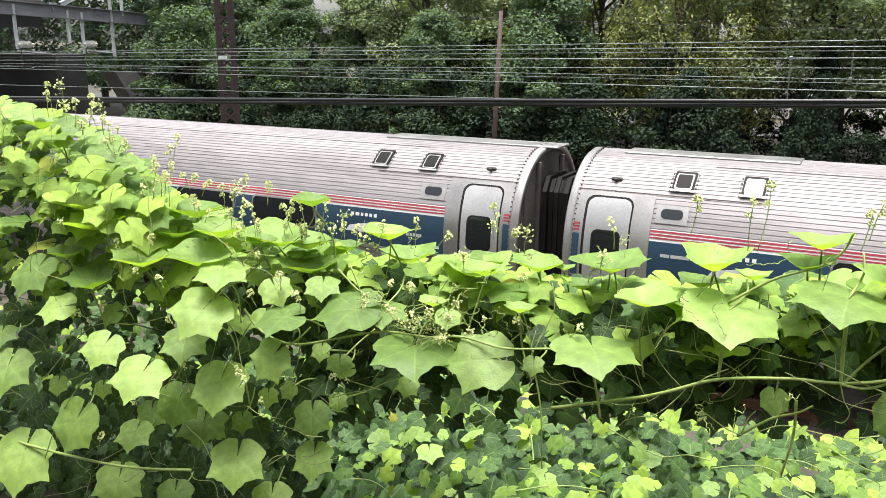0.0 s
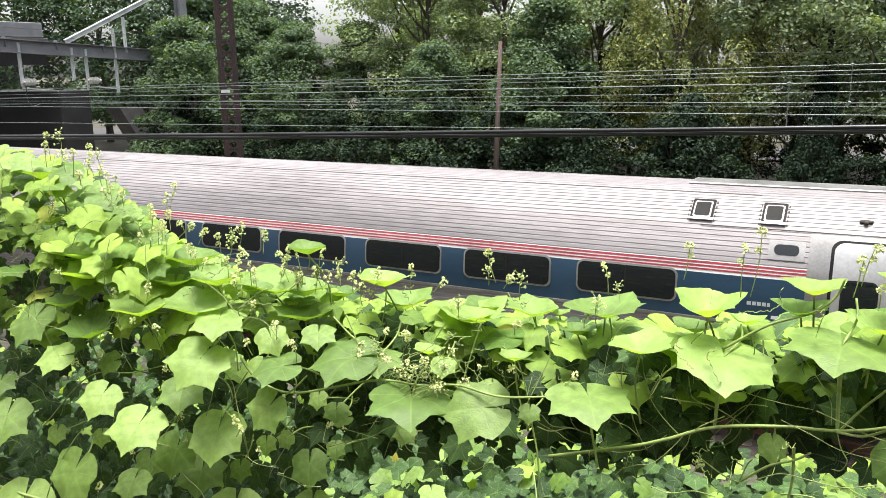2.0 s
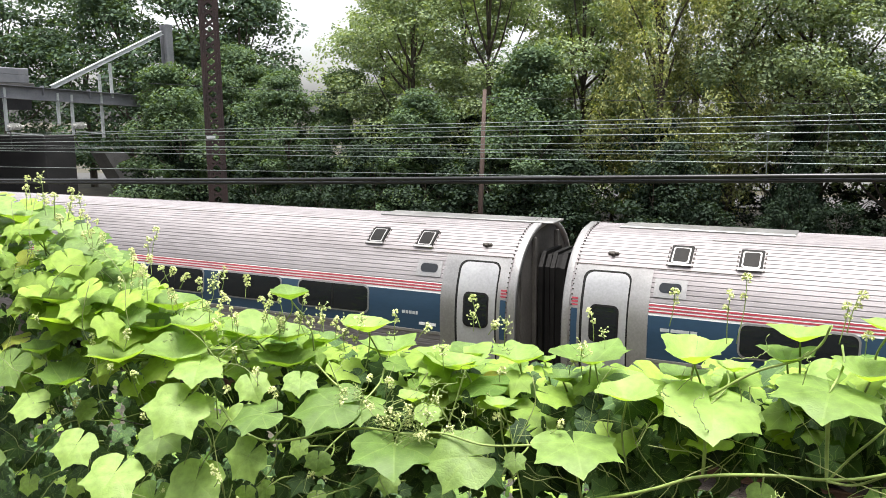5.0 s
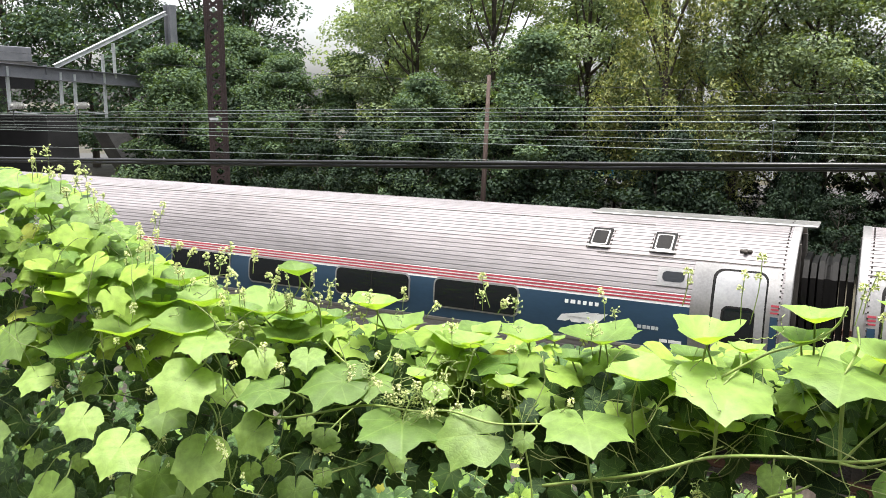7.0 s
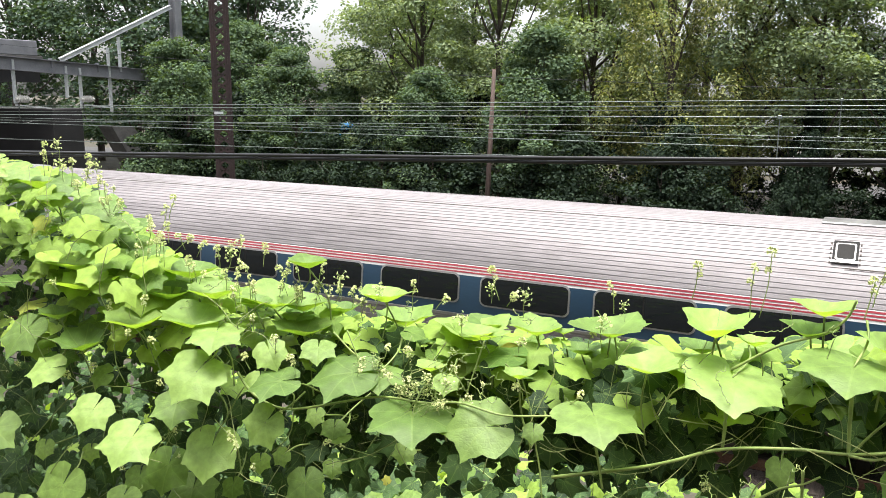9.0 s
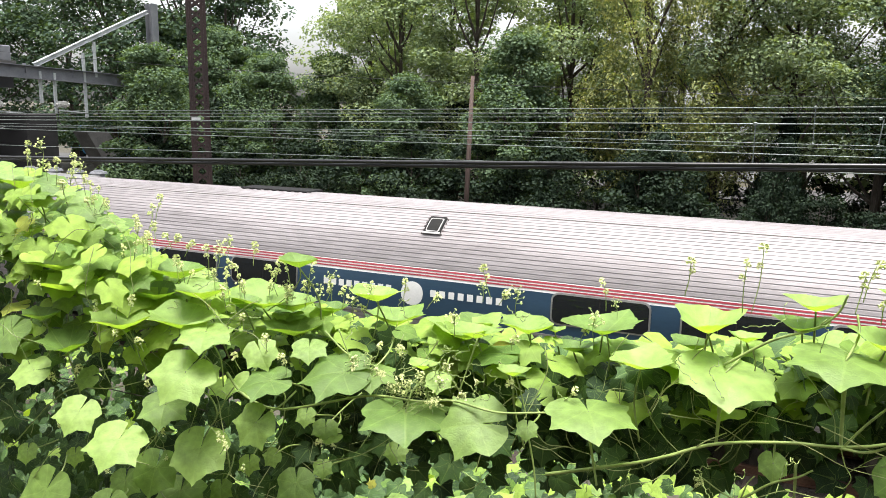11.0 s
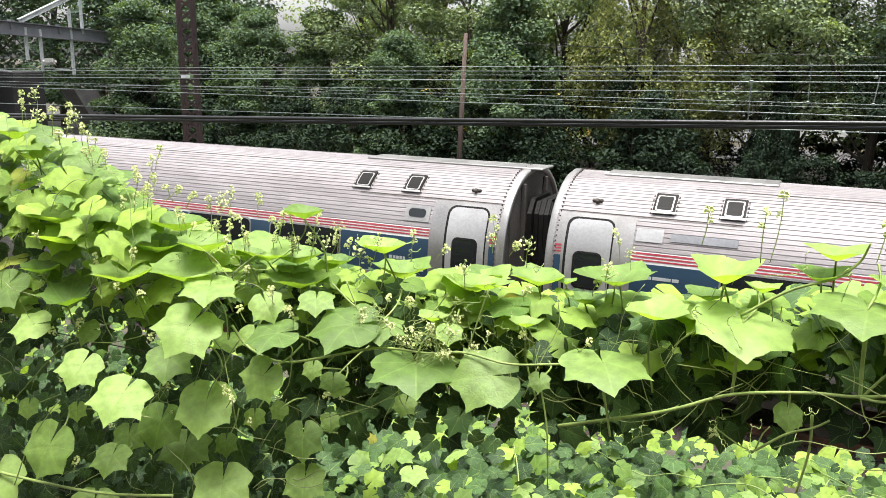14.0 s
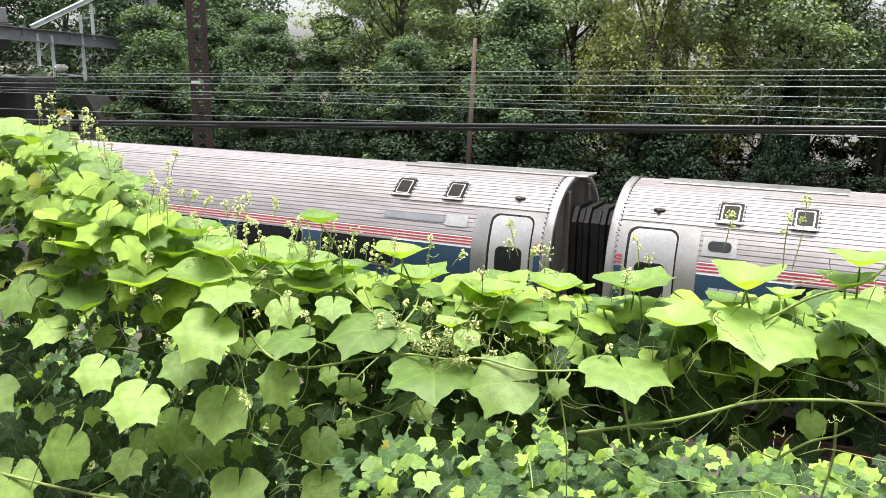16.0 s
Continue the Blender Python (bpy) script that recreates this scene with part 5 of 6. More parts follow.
def fill_leaves():
    """Leaves through the depth of the hedge: near ones as parts, the rest as one mass."""
    rng = random.Random(5)
    mass, dark = [], []
    singles = 0
    tries = 0
    while tries < 4600:
        tries += 1
        x = rng.uniform(-2.7, 0.95)
        back = rng.random() ** 0.9
        y = 1.16 + 0.44 * back
        xr = x * 1.1 / y
        lo, hi = hedge_low(xr), 5.74 - (5.74 - hedge_top(xr) + (0.015 if xr > -1.1 else 0.0)) * y / 1.1
        u = rng.random()
        z = lo + (hi - lo) * u
        if x > -0.85 and rng.random() < 0.4:
            continue
        if x > -0.2 and u < 0.6 and rng.random() < 0.72:
            continue
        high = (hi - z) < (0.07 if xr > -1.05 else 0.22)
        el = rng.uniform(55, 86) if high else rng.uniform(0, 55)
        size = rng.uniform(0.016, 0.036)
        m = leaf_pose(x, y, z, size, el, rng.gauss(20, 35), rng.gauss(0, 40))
        # leaves below the top take the darker colour, standing in for shade
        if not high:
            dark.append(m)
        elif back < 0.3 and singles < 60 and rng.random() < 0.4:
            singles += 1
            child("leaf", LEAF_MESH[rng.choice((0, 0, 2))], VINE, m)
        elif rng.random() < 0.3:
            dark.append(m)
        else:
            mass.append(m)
    for i in range(150):
        x = rng.uniform(-2.0, -1.18)
        y = rng.uniform(1.12, 1.26)
        hi = 5.74 - (5.74 - hedge_top(x * 1.1 / y)) * y / 1.1
        m = leaf_pose(x, y, hi - 0.015 - 0.2 * rng.random() ** 1.3, rng.uniform(0.018, 0.042), rng.uniform(50, 88), rng.gauss(20, 30), rng.gauss(0, 50))
        child("leaf", LEAF_MESH[rng.choice((0, 0, 2))], VINE, m)
    for i in range(110):
        x, y = rng.uniform(-1.85, -1.2), rng.uniform(1.03, 1.13)
        hi = hedge_top(x * 1.1 / y) - 0.05
        mass.append(leaf_pose(x, y, rng.uniform(5.2, max(5.25, hi)), rng.uniform(0.022, 0.042), rng.uniform(40, 80), rng.gauss(20, 30), rng.gauss(0, 45)))
    for i in range(300):
        x, y = rng.uniform(-1.3, 0.6), rng.uniform(1.14, 1.32)
        hi = 5.74 - (5.74 - hedge_top(x * 1.1 / y) + 0.012) * y / 1.1
        mass.append(leaf_pose(x, y, hi - 0.015 - 0.10 * rng.random() ** 1.2, rng.uniform(0.02, 0.04), rng.uniform(50, 88), rng.gauss(20, 35), rng.gauss(0, 50)))
    for i in range(620):
        x, y = rng.uniform(-2.6, 0.8), rng.uniform(1.2, 1.62)
        xr = x * 1.1 / y
        hi = 5.74 - (5.74 - hedge_top(xr) + (0.02 if xr > -1.1 else 0.0)) * y / 1.1
        mass.append(leaf_pose(x, y, hi - 0.01 - 0.12 * rng.random() ** 1.3, rng.uniform(0.02, 0.042), rng.uniform(56, 86), rng.gauss(20, 40), rng.gauss(0, 60)))
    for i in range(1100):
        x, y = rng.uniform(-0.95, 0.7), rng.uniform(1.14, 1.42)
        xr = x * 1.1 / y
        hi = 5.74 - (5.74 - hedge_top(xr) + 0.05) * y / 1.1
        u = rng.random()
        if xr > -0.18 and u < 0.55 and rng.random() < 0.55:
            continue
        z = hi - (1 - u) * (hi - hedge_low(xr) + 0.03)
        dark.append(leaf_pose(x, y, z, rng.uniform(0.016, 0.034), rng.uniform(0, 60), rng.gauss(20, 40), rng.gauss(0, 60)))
    return mass, dark


def joined(name, mats, mat, shapes):
    vs, ts, us, n = [], [], [], 0
    for i, m in enumerate(mats):
        b = shapes[i % len(shapes)]
        a = np.array(m)
        vs.append(b[0] @ a[:3, :3].T + a[:3, 3])
        ts.append(b[1] + n)
        us.append(b[2])
        n += len(b[0])
    return from_arrays(name, np.concatenate(vs), np.concatenate(ts), mat, np.concatenate(us))


def mound_z(x, y):
    return 4.60 - 0.20 * (y - 1.7) - 1.1 * max(0.0, y - 3.05 - 0.06 * math.sin(3 * x)) + 0.07 * noise.noise(Vector((x * 2.2, y * 2.2, 0.5)))


def build_vines():
    mass, dark = fill_leaves()
    child("leaf_mass", joined("leaf_mass", mass, LEAFMASS, SMALL), VINE, None, "deeper leaves of the vine in shade", "stuff")
    child("creeper_mass", joined("creeper_mass", dark, CREEPER_SHADE, (SMALL[2],)), VINE, None, "small creeper leaves and deep leaves coloured dark for shade", "stuff")
    rng = random.Random(8)
    low = []
    for i in range(5000):
        y = 1.55 + 2.2 * rng.random() ** 1.15
        x = rng.uniform(-4.2, 2.2)
        z = mound_z(x, y) if y < 3.75 else max(ground_z(x, y) + 0.05, min(mound_z(x, y), 9))
        low.append(leaf_pose(x, y, z - 0.26 * rng.random() ** 1.3, rng.uniform(0.015, 0.036), rng.uniform(10, 88), rng.gauss(10, 50), rng.uniform(-180, 180)))
    for i in range(600):
        x, y = rng.uniform(-1.3, 1.3), rng.uniform(1.7, 3.5)
        low.insert(rng.randrange(len(low)), leaf_pose(x, y, mound_z(x, y) + rng.uniform(-0.05, 0.03), rng.uniform(0.022, 0.046), rng.uniform(35, 88), rng.gauss(10, 50), rng.uniform(-180, 180)))
    wide = []
    for i in range(2400):
        y = rng.uniform(1.2, 9.8)
        x = rng.uniform(-14, 10)
        if y < 3.75 and -4.2 < x < 2.2:
            continue
        hump = 0.95 * math.exp(-((y - 1.45) / 0.35) ** 2) if (x < -2.5 or x > 0.9) else 0.0
        z = max(ground_z(x, y) + 0.06, min(mound_z(x, y), 4.6)) + hump * rng.random() ** 0.6
        wide.append(leaf_pose(x, y, z, rng.uniform(0.05, 0.11), rng.uniform(30, 85), rng.gauss(10, 50), rng.uniform(-180, 180)))
    bank = thing("bank_vine", "sunlit tangle of the same vine covering the bank beyond the fence", "vine")
    near = [m for m in low[:3600] if m.translation.y < 3.1 and -1.6 < m.translation.x < 0.6]
    rng.shuffle(near)
    for m in near[:210]:
        low.remove(m)
        child("leaf", LEAF_MESH[rng.choice((0, 0, 2))], bank, m)
    # the deeper leaves get the darker colour: shade put in by depth
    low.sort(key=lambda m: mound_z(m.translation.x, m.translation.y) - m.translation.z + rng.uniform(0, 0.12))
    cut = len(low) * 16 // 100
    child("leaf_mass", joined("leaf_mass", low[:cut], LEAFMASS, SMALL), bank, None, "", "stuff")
    child("creeper_mass", joined("creeper_mass", low[cut:], CREEPER_SHADE, SMALL), bank, None, "creeper and deeper leaves coloured dark for shade", "stuff")
    # dark layer under the tangle, its leaf colour painted as deep shade
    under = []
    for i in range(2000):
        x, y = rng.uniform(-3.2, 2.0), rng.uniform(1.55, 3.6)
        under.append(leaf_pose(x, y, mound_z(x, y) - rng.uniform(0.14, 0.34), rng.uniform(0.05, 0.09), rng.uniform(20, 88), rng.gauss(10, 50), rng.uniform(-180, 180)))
    child("undergrowth_mass", joined("undergrowth_mass", under, CREEPER_SHADE, FAR), bank, None, "leaves deep in the tangle, shade in their colour", "stuff")
    child("far_leaf_mass", joined("far_leaf_mass", wide, LEAFMASS, FAR), bank, None, "", "stuff")
    for k in range(40):
        x, y = rng.uniform(-2.0, 0.8), rng.uniform(1.6, 3.0)
        a, run = rng.uniform(0, 6.28), []
        for q in range(5):
            run.append((x, y, mound_z(x, y) + rng.uniform(-0.03, 0.04)))
            a += rng.uniform(-0.6, 0.6)
            x, y = x + 0.09 * math.cos(a), y + 0.09 * math.sin(a)
        child("stem", tubes("stem", [(smooth_run(run, 4), 0.002)], STEM, 5), bank)
    # long stems, stalks and tendrils
    runs = (
        (0.0027, ((-0.392, 1.060, 5.207), (-0.274, 1.061, 5.248), (-0.223, 1.058, 5.271), (-0.161, 1.062, 5.300), (-0.076, 1.057, 5.321), (-0.014, 1.064, 5.325), (0.041, 1.055, 5.345), (0.114, 1.065, 5.381))),
        (0.0024, ((-0.973, 1.045, 5.274), (-0.944, 1.046, 5.242), (-0.897, 1.043, 5.228), (-0.856, 1.047, 5.227), (-0.792, 1.042, 5.247), (-0.684, 1.049, 5.280), (-0.594, 1.040, 5.290), (-0.537, 1.050, 5.297), (-0.464, 1.040, 5.296), (-0.390, 1.051, 5.305))),
        (0.0030, ((-0.162, 1.085, 5.370), (-0.162, 1.086, 5.324), (-0.163, 1.083, 5.291))),
        (0.0030, ((-0.017, 1.070, 5.413), (-0.016, 1.071, 5.362), (-0.014, 1.068, 5.321))),
        (0.0018, ((-0.013, 1.070, 5.321), (0.011, 1.071, 5.356), (0.037, 1.068, 5.389), (0.064, 1.072, 5.425))),
        (0.0020, ((-0.014, 1.060, 5.325), (0.014, 1.061, 5.325), (0.042, 1.058, 5.341), (0.081, 1.062, 5.368))),
        (0.0008, ((-0.014, 1.060, 5.325), (-0.008, 1.061, 5.304), (-0.000, 1.058, 5.290), (-0.006, 1.062, 5.274), (-0.016, 1.057, 5.276))),
        (0.0020, ((-0.164, 1.120, 5.391), (-0.109, 1.121, 5.432), (-0.057, 1.118, 5.457), (-0.032, 1.122, 5.479), (-0.022, 1.117, 5.506))),
        (0.0022, ((-0.332, 1.050, 5.302), (-0.321, 1.051, 5.249), (-0.313, 1.048, 5.213))),
        (0.0015, ((-0.418, 1.055, 5.259), (-0.409, 1.056, 5.212), (-0.404, 1.053, 5.169), (-0.403, 1.057, 5.105))),
        (0.0012, ((-0.443, 1.060, 5.351), (-0.433, 1.061, 5.320), (-0.423, 1.058, 5.287))),
        (0.0015, ((-0.522, 1.100, 5.384), (-0.541, 1.101, 5.326), (-0.554, 1.098, 5.283))),
        (0.0013, ((-0.883, 1.140, 5.455), (-0.885, 1.141, 5.429), (-0.913, 1.138, 5.395), (-0.958, 1.142, 5.364))),
        (0.0015, ((-0.847, 1.020, 5.276), (-0.830, 1.021, 5.264), (-0.834, 1.018, 5.239))),
        (0.0010, ((-0.838, 1.030, 5.235), (-0.848, 1.031, 5.193), (-0.870, 1.028, 5.164), (-0.889, 1.032, 5.148))),
        (0.0016, ((-0.790, 1.080, 5.364), (-0.747, 1.081, 5.331), (-0.694, 1.078, 5.319), (-0.653, 1.082, 5.295), (-0.622, 1.077, 5.288))),
        (0.0012, ((-0.756, 1.070, 5.375), (-0.736, 1.071, 5.326), (-0.737, 1.068, 5.297))),
        (0.0022, ((-0.064, 1.100, 5.276), (-0.063, 1.101, 5.224), (-0.072, 1.098, 5.164))),
        (0.0020, ((-0.133, 1.100, 5.207), (-0.093, 1.101, 5.242), (-0.062, 1.098, 5.259), (-0.043, 1.102, 5.272))),
        (0.0012, ((-0.180, 1.100, 5.232), (-0.149, 1.101, 5.214), (-0.126, 1.098, 5.210))),
        (0.0012, ((-0.128, 1.100, 5.213), (-0.121, 1.101, 5.236), (-0.113, 1.098, 5.250))),
        (0.0016, ((-1.038, 1.030, 5.242), (-1.000, 1.031, 5.228), (-0.984, 1.028, 5.199), (-1.011, 1.032, 5.163), (-1.023, 1.027, 5.137))),
        (0.0014, ((-0.993, 1.040, 5.194), (-0.972, 1.041, 5.229), (-0.952, 1.038, 5.253))),
        (0.0015, ((-1.033, 1.060, 5.333), (-1.001, 1.061, 5.291), (-0.994, 1.058, 5.240))),
        (0.0013, ((-1.589, 1.060, 5.009), (-1.417, 1.061, 5.155), (-1.273, 1.058, 5.190), (-1.154, 1.062, 5.231))),
        (0.0011, ((-1.488, 0.970, 4.880), (-1.432, 0.971, 4.978), (-1.357, 0.968, 5.065), (-1.330, 0.972, 5.093))),
        (0.0012, ((-1.327, 1.050, 5.281), (-1.292, 1.051, 5.319), (-1.286, 1.048, 5.242), (-1.269, 1.052, 5.199))),
        (0.0013, ((-0.977, 1.050, 5.076), (-0.992, 1.051, 5.138), (-1.038, 1.048, 5.123))),
        (0.0012, ((-1.440, 1.050, 5.304), (-1.435, 1.051, 5.284), (-1.436, 1.048, 5.220))),
        (0.0013, ((-1.423, 1.100, 5.358), (-1.438, 1.101, 5.301), (-1.439, 1.098, 5.229))),
        (0.0013, ((-1.223, 1.060, 5.317), (-1.211, 1.061, 5.294), (-1.188, 1.058, 5.248))),
        (0.0013, ((-1.111, 1.080, 5.326), (-1.086, 1.081, 5.305), (-1.035, 1.078, 5.270))),
        (0.0015, ((-0.613, 1.040, 5.219), (-0.621, 1.041, 5.269), (-0.606, 1.038, 5.294))),
        (0.0008, ((-0.601, 1.030, 5.266), (-0.572, 1.031, 5.289), (-0.539, 1.028, 5.308))),
        (0.0008, ((-0.692, 1.030, 5.198), (-0.655, 1.031, 5.248), (-0.596, 1.028, 5.290))),
        (0.0014, ((-0.348, 1.200, 5.389), (-0.343, 1.201, 5.358), (-0.342, 1.198, 5.317))),
        (0.0013, ((-0.488, 1.240, 5.362), (-0.486, 1.241, 5.328), (-0.481, 1.238, 5.284))),
        (0.0014, ((-0.190, 1.160, 5.426), (-0.195, 1.161, 5.406), (-0.198, 1.158, 5.368))),
        (0.0013, ((-0.746, 1.180, 5.402), (-0.750, 1.181, 5.364), (-0.759, 1.178, 5.322))),
    )
    for thick, r in runs:
        run = smooth_run(r, 8)
        child("stem", tubes("stem", [(run, [thick * (1 - 0.3 * q / len(run)) for q in range(len(run))])], STEM, 8), VINE)
    low_run = smooth_run(((-1.8, 0.98, 4.92), (-1.653, 0.98, 4.887), (-1.389, 0.98, 4.901), (-1.22, 0.98, 4.924), (-1.081, 0.99, 4.952)), 8)
    child("stem", tubes("stem", [(low_run, 0.0028)], STEM, 8), VINE)
    child("stalk_mass", tubes("stalk_mass", STALKS, STEM, 5), VINE, None, "slim pale green leaf stalks", "stuff")
    thin = []
    for i in range(240):
        x = rng.uniform(-2.3, 0.6)
        z = rng.uniform(max(hedge_low(x), 4.6), hedge_top(x) - 0.1)
        y = rng.uniform(1.06, 1.2)
        a = rng.uniform(0, math.pi)
        ln = rng.uniform(0.05, 0.16)
        if i % 7 == 0:
            x, y, ln = rng.uniform(-1.9, -0.5), rng.uniform(0.99, 1.05), rng.uniform(0.08, 0.2)
            z = rng.uniform(4.85, hedge_top(x) - 0.05)
        p = [Vector((x, y, z))]
        for k in range(4):
            a += rng.uniform(-0.5, 0.5)
            p.append(p[-1] + Vector((math.cos(a) * ln / 4, rng.uniform(-0.02, 0.02), math.sin(a) * ln / 4)))
        thin.append((smooth_run(p, 4), 0.0004 + 0.0005 * rng.random()))
    child("twig_mass", tubes("twig_mass", thin, DRYSTEM, 5), VINE, None, "fine dry and green stems in the hedge", "stuff")
    for i in range(70):
        x = rng.uniform(-1.9, 0.4) if i < 40 else rng.gauss(-0.6, 0.05)
        z = hedge_top(x) - rng.uniform(-0.02, 0.22) if i < 40 else rng.gauss(5.305, 0.03)
        p = []
        r, turns, tall = rng.uniform(0.003, 0.008), rng.uniform(1.5, 4), rng.uniform(0.02, 0.07)
        q = Euler((rng.uniform(-1, 1), rng.uniform(-1, 1), rng.uniform(0, 6))).to_matrix()
        for k in range(36):
            t = k / 35
            lead = Vector((0.09 * (t - 0.4), 0, 0)) if t < 0.4 else Vector((0, 0, 0))
            w = r * min(1, max(0, t - 0.3) * 3)
            p.append(Vector((x, rng.uniform(1.02, 1.03) + 0.03, z)) + q @ (lead + Vector((w * math.cos(turns * 6.3 * t), w * math.sin(turns * 6.3 * t), tall * t))))
        child("tendril", tubes("tendril", [(p, 0.0006)], STEM, 4), VINE)


def blossom_meshes():
    """Three loose blossom spikes: a stalk with short side stalks, each with small pale flowers."""
    out = []
    for seed in range(3):
        rng = random.Random(40 + seed)
        tall = (0.06, 0.048, 0.036)[seed]
        stalk = [((0, 0, 0), (0.004, 0.0, tall * 0.5), (0.0, 0.003, tall))]
        runs = [(smooth_run(stalk[0], 5), 0.0008)]
        bm = bmesh.new()
        for i in range(17):
            t = 0.45 + 0.55 * (i / 16) ** 0.7
            a, ln = rng.uniform(0, 6.28), rng.uniform(0.003, 0.017)
            p = Vector((0, 0, tall * t))
            q = p + Vector((math.cos(a) * ln, math.sin(a) * ln, rng.uniform(-0.002, 0.012)))
            tilt = Euler((rng.uniform(-1.3, 1.3), rng.uniform(-1.3, 1.3), 0)).to_matrix()
            runs.append(([p, q], 0.0006))
            r = rng.uniform(0.0015, 0.0026)
            for k in range(5):
                b = k * 1.2566 + a
                o = q + tilt @ Vector((math.cos(b) * r, math.sin(b) * r, 0.0006))
                tip = q + tilt @ Vector((math.cos(b) * r * 1.7, math.sin(b) * r * 1.7, rng.uniform(0, 0.002)))
                s = tilt @ Vector((-math.sin(b), math.cos(b), 0)) * r * 0.75
                up = tilt @ Vector((0, 0, r * 0.6))
                v = [bm.verts.new(c) for c in (q, o + s, tip, o - s, o + up, o - up)]
                for f in ((0, 1, 4), (1, 2, 4), (2, 3, 4), (3, 0, 4), (1, 0, 5), (2, 1, 5), (3, 2, 5), (0, 3, 5)):
                    bm.faces.new([v[c] for c in f])
        out.append((tubes("flower_stalk", runs, STEM, 5), from_bm("flower_head", bm, PETAL)))
    return out


def ball_mesh():
    """A loose round head of small five-petalled flowers."""
    rng = random.Random(77)
    bm = bmesh.new()
    for i in range(11):
        q = Vector((rng.gauss(0, 1), rng.gauss(0, 1), rng.gauss(0, 1))).normalized() * rng.uniform(0.003, 0.0095)
        tilt = q.to_track_quat("Z", "Y").to_matrix()
        r = rng.uniform(0.0014, 0.0022)
        c = bm.verts.new(q)
        ring = [bm.verts.new(q + tilt @ Vector((math.cos(k * 0.6283) * r * (1.7 if k % 2 else 0.7), math.sin(k * 0.6283) * r * (1.7 if k % 2 else 0.7), 0.0007))) for k in range(10)]
        tail = bm.verts.new(q * 0.4)
        for k in range(10):
            bm.faces.new((c, ring[k], ring[(k + 1) % 10]))
            bm.faces.new((tail, ring[(k + 1) % 10], ring[k]))
    return from_bm("flower_head", bm, PETAL)


def build_blossoms():
    kinds = blossom_meshes()
    ball = ball_mesh()
    rng = random.Random(21)

    def put(x, y, z, k, size, lean=12):
        stalk, heads = kinds[k]
        m = pose(x, y, z, rng.uniform(-lean, lean), rng.uniform(-lean, lean), rng.uniform(0, 360)) @ Matrix.Diagonal((size, size, size, 1))
        s = child("flower_stalk", stalk, VINE, m)
        child("flower_head", heads, s, None, "small pale yellow-green flowers", "stuff")

    def spike(x, y, z, dx, dz):
        """A thin stalk from its foot to its tip, with round heads of small flowers."""
        foot, way = Vector((x, y, z)), Vector((dx, rng.uniform(-0.008, 0.008), dz))
        run = smooth_run([foot, foot + way * 0.5 + Vector((rng.uniform(-0.003, 0.003), 0, 0)), foot + way], 4)
        s = child("flower_stalk", tubes("flower_stalk", [(run, 0.0007)], STEM, 5), VINE)
        for at, k in ((1.0, 1.0), (0.72, 0.7)):
            if at == 1.0 or way.length > 0.03:
                m = Matrix.Translation(foot + way * at + Vector((rng.uniform(-0.004, 0.004), 0, 0))) @ Euler((0, 0, rng.uniform(0, 6))).to_matrix().to_4x4() @ Matrix.Diagonal((k, k, k, 1))
                child("flower_head", ball, s, m, "small pale yellow-green flowers", "stuff")

    spike(-1.443, 1.100, 5.568, 0.015, 0.053)
    spike(-1.428, 1.120, 5.567, 0.010, 0.045)
    spike(-1.466, 1.100, 5.578, -0.001, 0.028)
    spike(-1.361, 1.100, 5.556, 0.006, 0.035)
    spike(-1.349, 1.120, 5.522, 0.025, 0.023)
    spike(-1.056, 1.100, 5.425, 0.004, 0.055)
    spike(-1.241, 1.120, 5.409, 0.009, 0.066)
    spike(-1.274, 1.130, 5.404, 0.002, 0.061)
    spike(-1.229, 1.130, 5.419, -0.001, 0.066)
    spike(-1.301, 1.120, 5.403, 0.005, 0.051)
    spike(-0.953, 1.100, 5.455, -0.001, 0.035)
    spike(-0.936, 1.050, 5.348, -0.002, 0.029)
    spike(-0.874, 1.030, 5.327, 0.005, 0.030)
    spike(-0.826, 1.020, 5.298, -0.003, 0.033)
    spike(-0.982, 1.060, 5.375, -0.003, 0.045)
    spike(-1.188, 1.030, 5.347, 0.005, 0.037)
    spike(-1.296, 1.040, 5.315, 0.005, 0.044)
    spike(-0.225, 1.140, 5.477, 0.007, 0.050)
    spike(-0.148, 1.140, 5.461, 0.002, 0.069)
    spike(-0.137, 1.150, 5.460, 0.009, 0.091)
    spike(-0.351, 1.200, 5.425, -0.005, 0.044)
    spike(-0.012, 1.140, 5.477, 0.008, 0.049)
    spike(-0.004, 1.140, 5.493, 0.011, 0.049)
    spike(0.018, 1.140, 5.466, -0.000, 0.028)
    spike(-0.552, 1.220, 5.417, -0.016, 0.051)
    spike(-0.529, 1.200, 5.414, 0.021, 0.021)
    spike(-0.663, 1.200, 5.390, 0.021, 0.024)
    spike(-0.696, 1.180, 5.390, 0.007, 0.050)
    spike(-0.835, 1.200, 5.370, 0.001, 0.037)
    spike(-0.871, 1.200, 5.377, 0.019, 0.033)
    spike(-0.389, 1.200, 5.366, 0.008, 0.024)
    spike(-1.207, 1.140, 5.452, 0.038, 0.030)
    spike(-1.151, 1.140, 5.446, 0.016, 0.028)
    spike(-1.111, 1.000, 5.124, 0.030, 0.043)
    spike(-1.356, 1.020, 5.190, -0.037, 0.017)
    spike(-1.332, 1.020, 5.199, 0.007, 0.035)
    spike(-1.324, 0.980, 4.939, 0.012, 0.032)
    spike(-1.194, 1.000, 5.312, 0.009, 0.017)
    spike(-1.142, 1.020, 5.293, -0.008, 0.020)
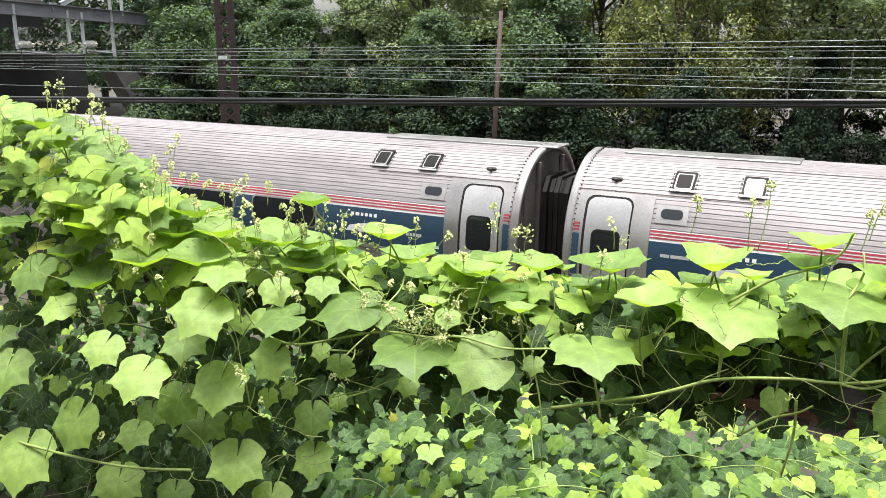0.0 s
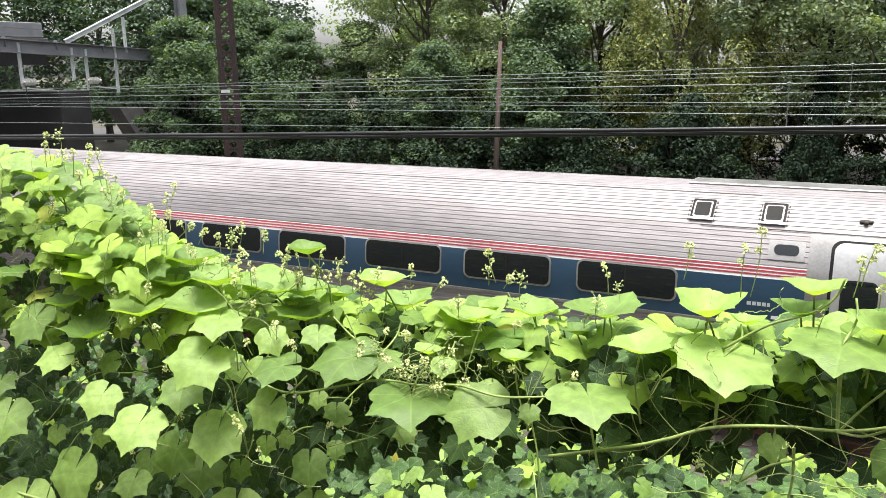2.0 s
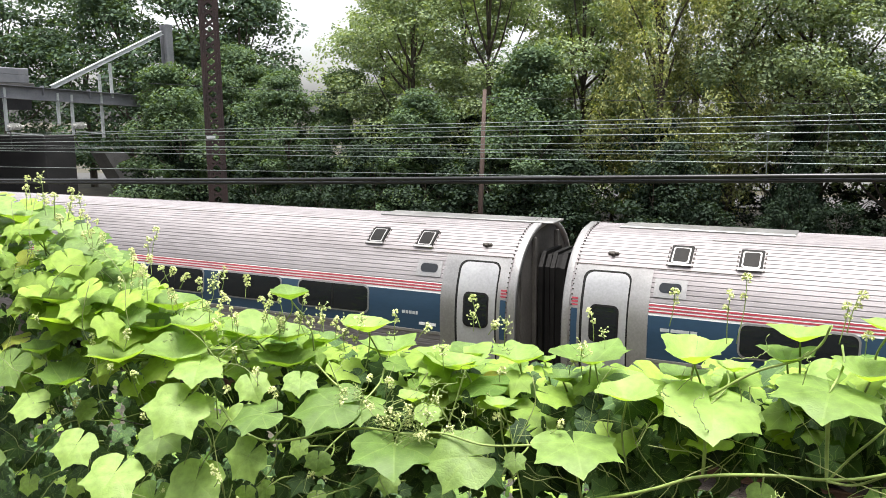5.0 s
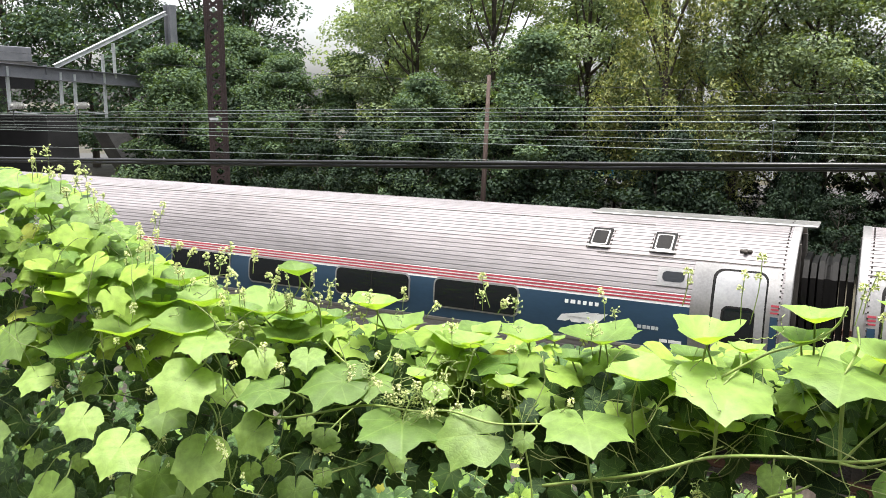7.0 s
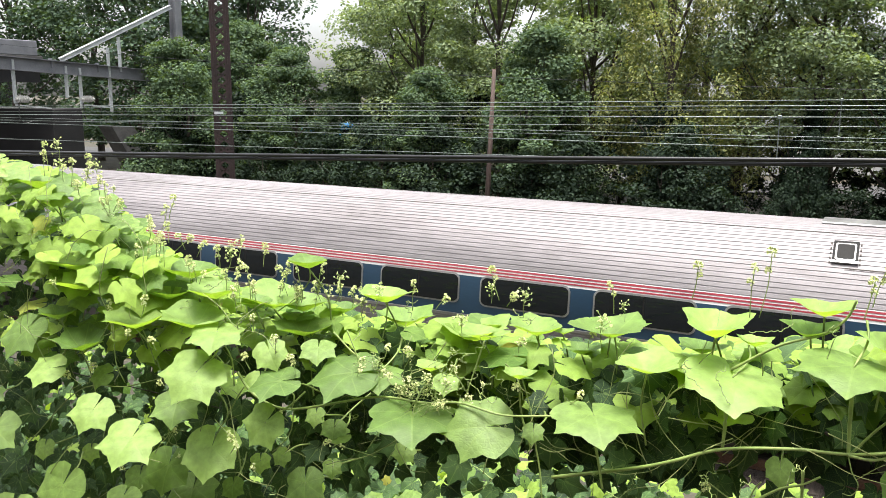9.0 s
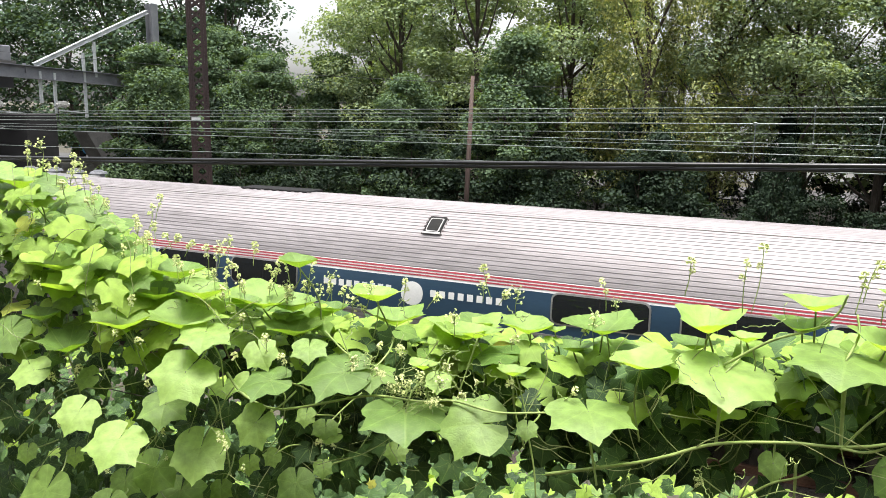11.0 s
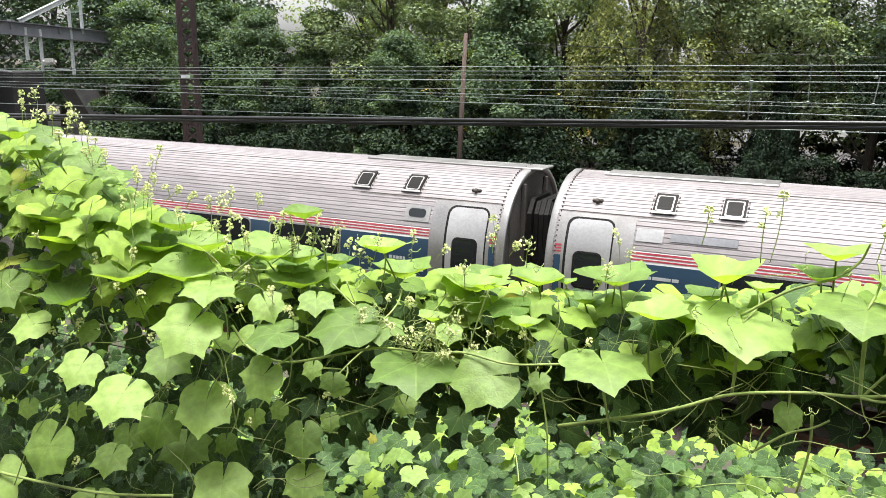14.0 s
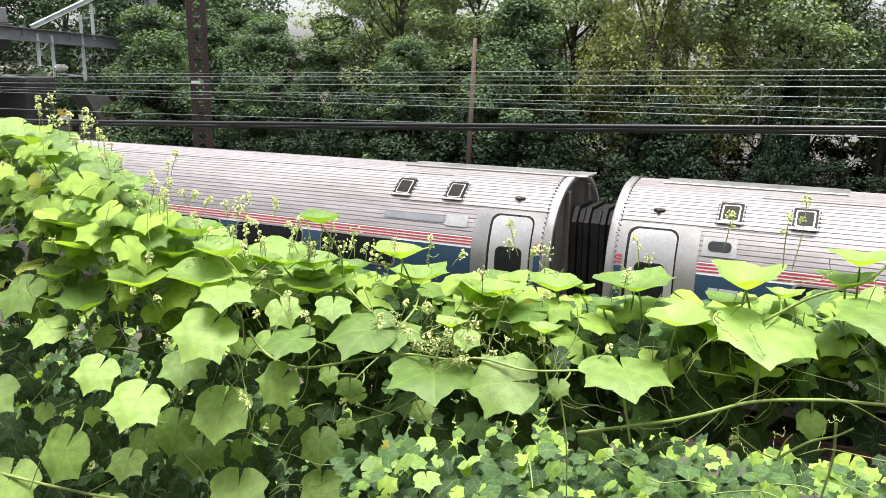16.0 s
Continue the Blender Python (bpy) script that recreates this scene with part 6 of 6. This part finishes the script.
    spike(-0.647, 1.070, 5.329, 0.010, 0.029)
    spike(-0.688, 1.070, 5.332, 0.006, 0.024)
    spike(-0.368, 1.050, 5.325, 0.016, 0.019)
    spike(-0.436, 1.050, 5.323, -0.007, 0.018)
    spike(-0.196, 1.120, 5.198, 0.003, 0.014)
    spike(-0.921, 1.020, 5.294, -0.011, 0.023)
    spike(-0.465, 1.100, 5.373, 0.004, 0.018)
    spike(-0.988, 1.000, 5.199, 0.035, -0.029)
    spike(-0.955, 1.000, 5.144, 0.013, 0.018)
    spike(-0.827, 1.000, 5.228, -0.020, 0.006)
    spike(-0.689, 1.050, 5.176, -0.087, 0.008)
    for i in range(30):
        x = rng.uniform(-1.3, -0.8) if i % 3 else rng.uniform(-1.6, -1.25)
        spike(x, rng.uniform(1.08, 1.2), hedge_top(x) - rng.uniform(0.01, 0.06), rng.uniform(-0.015, 0.02), rng.uniform(0.02, 0.06))
    for i in range(20):
        x = rng.uniform(-1.75, -0.75)
        put(x, rng.uniform(1.1, 1.25), hedge_top(x) - rng.uniform(-0.005, 0.06), rng.choice((0, 1, 2)), rng.uniform(0.5, 0.9))
    for i in range(8):
        x = rng.uniform(-0.75, 0.3)
        put(x, rng.uniform(1.12, 1.25), hedge_top(x) - rng.uniform(-0.005, 0.05), rng.choice((0, 1)), rng.uniform(0.5, 0.9))
    for i in range(9):
        put(rng.uniform(-0.66, -0.54), rng.uniform(1.02, 1.08), rng.uniform(5.27, 5.33), rng.choice((1, 2)), rng.uniform(0.5, 0.8), 60)
    for i in range(16):
        x = rng.uniform(-1.6, -0.4)
        put(x, rng.uniform(1.0, 1.06), rng.uniform(hedge_low(x) + 0.12, hedge_top(x) - 0.06) if x > -0.9 else rng.uniform(5.0, 5.4), 2, rng.uniform(0.4, 0.6), 60)


build_vines()
build_blossoms()


# ---- wire fence inside the vines ----
def build_fence():
    f = thing("wire_fence", "low dark wire fence buried in the vines", "fence", pose(0, 1.34, 4.05))
    for x in (-6.3, -4.4, -2.5):
        part("post", box(bmesh.new(), x - 0.004, x + 0.004, -0.004, 0.004, 0, 1.1), GRIME, f)
    for z in (0.55, 1.0):
        child("fence_wire", tubes("fence_wire", [([(x, 0, z + 0.01 * math.sin(x)) for x in np.linspace(-6.3, -1.3, 12)], 0.0014)], GRIME, 5), f)


build_fence()


# ---- moving train ----
def gone(t):
    return 10.1433 * t + 0.0705 * t * t + 0.0009 * t ** 3 + 0.17 * ease((t - 2.0) / 3.5)


def motions():
    walk(VAN, [(t, pose(-5.2 - 10.5 * (t - 5.87), 49.0, 0.70)) for t in (i * 1.0 for i in range(17))])
    walk(BUS, [(t, pose(-5.14 - 24.0 * (t - 13.06), 49.0, 0.70)) for t in (i * 1.0 for i in range(17))])
    for k, c in enumerate(COACHES):
        start = -5.0036 + PITCH * (k - 1) + 0.485 - (0.1 if k == 7 else 0.0)
        walk(c, [(t, pose(start - gone(t), TRACKS[0], 0)) for t in (i * 0.5 for i in range(33))])


motions()
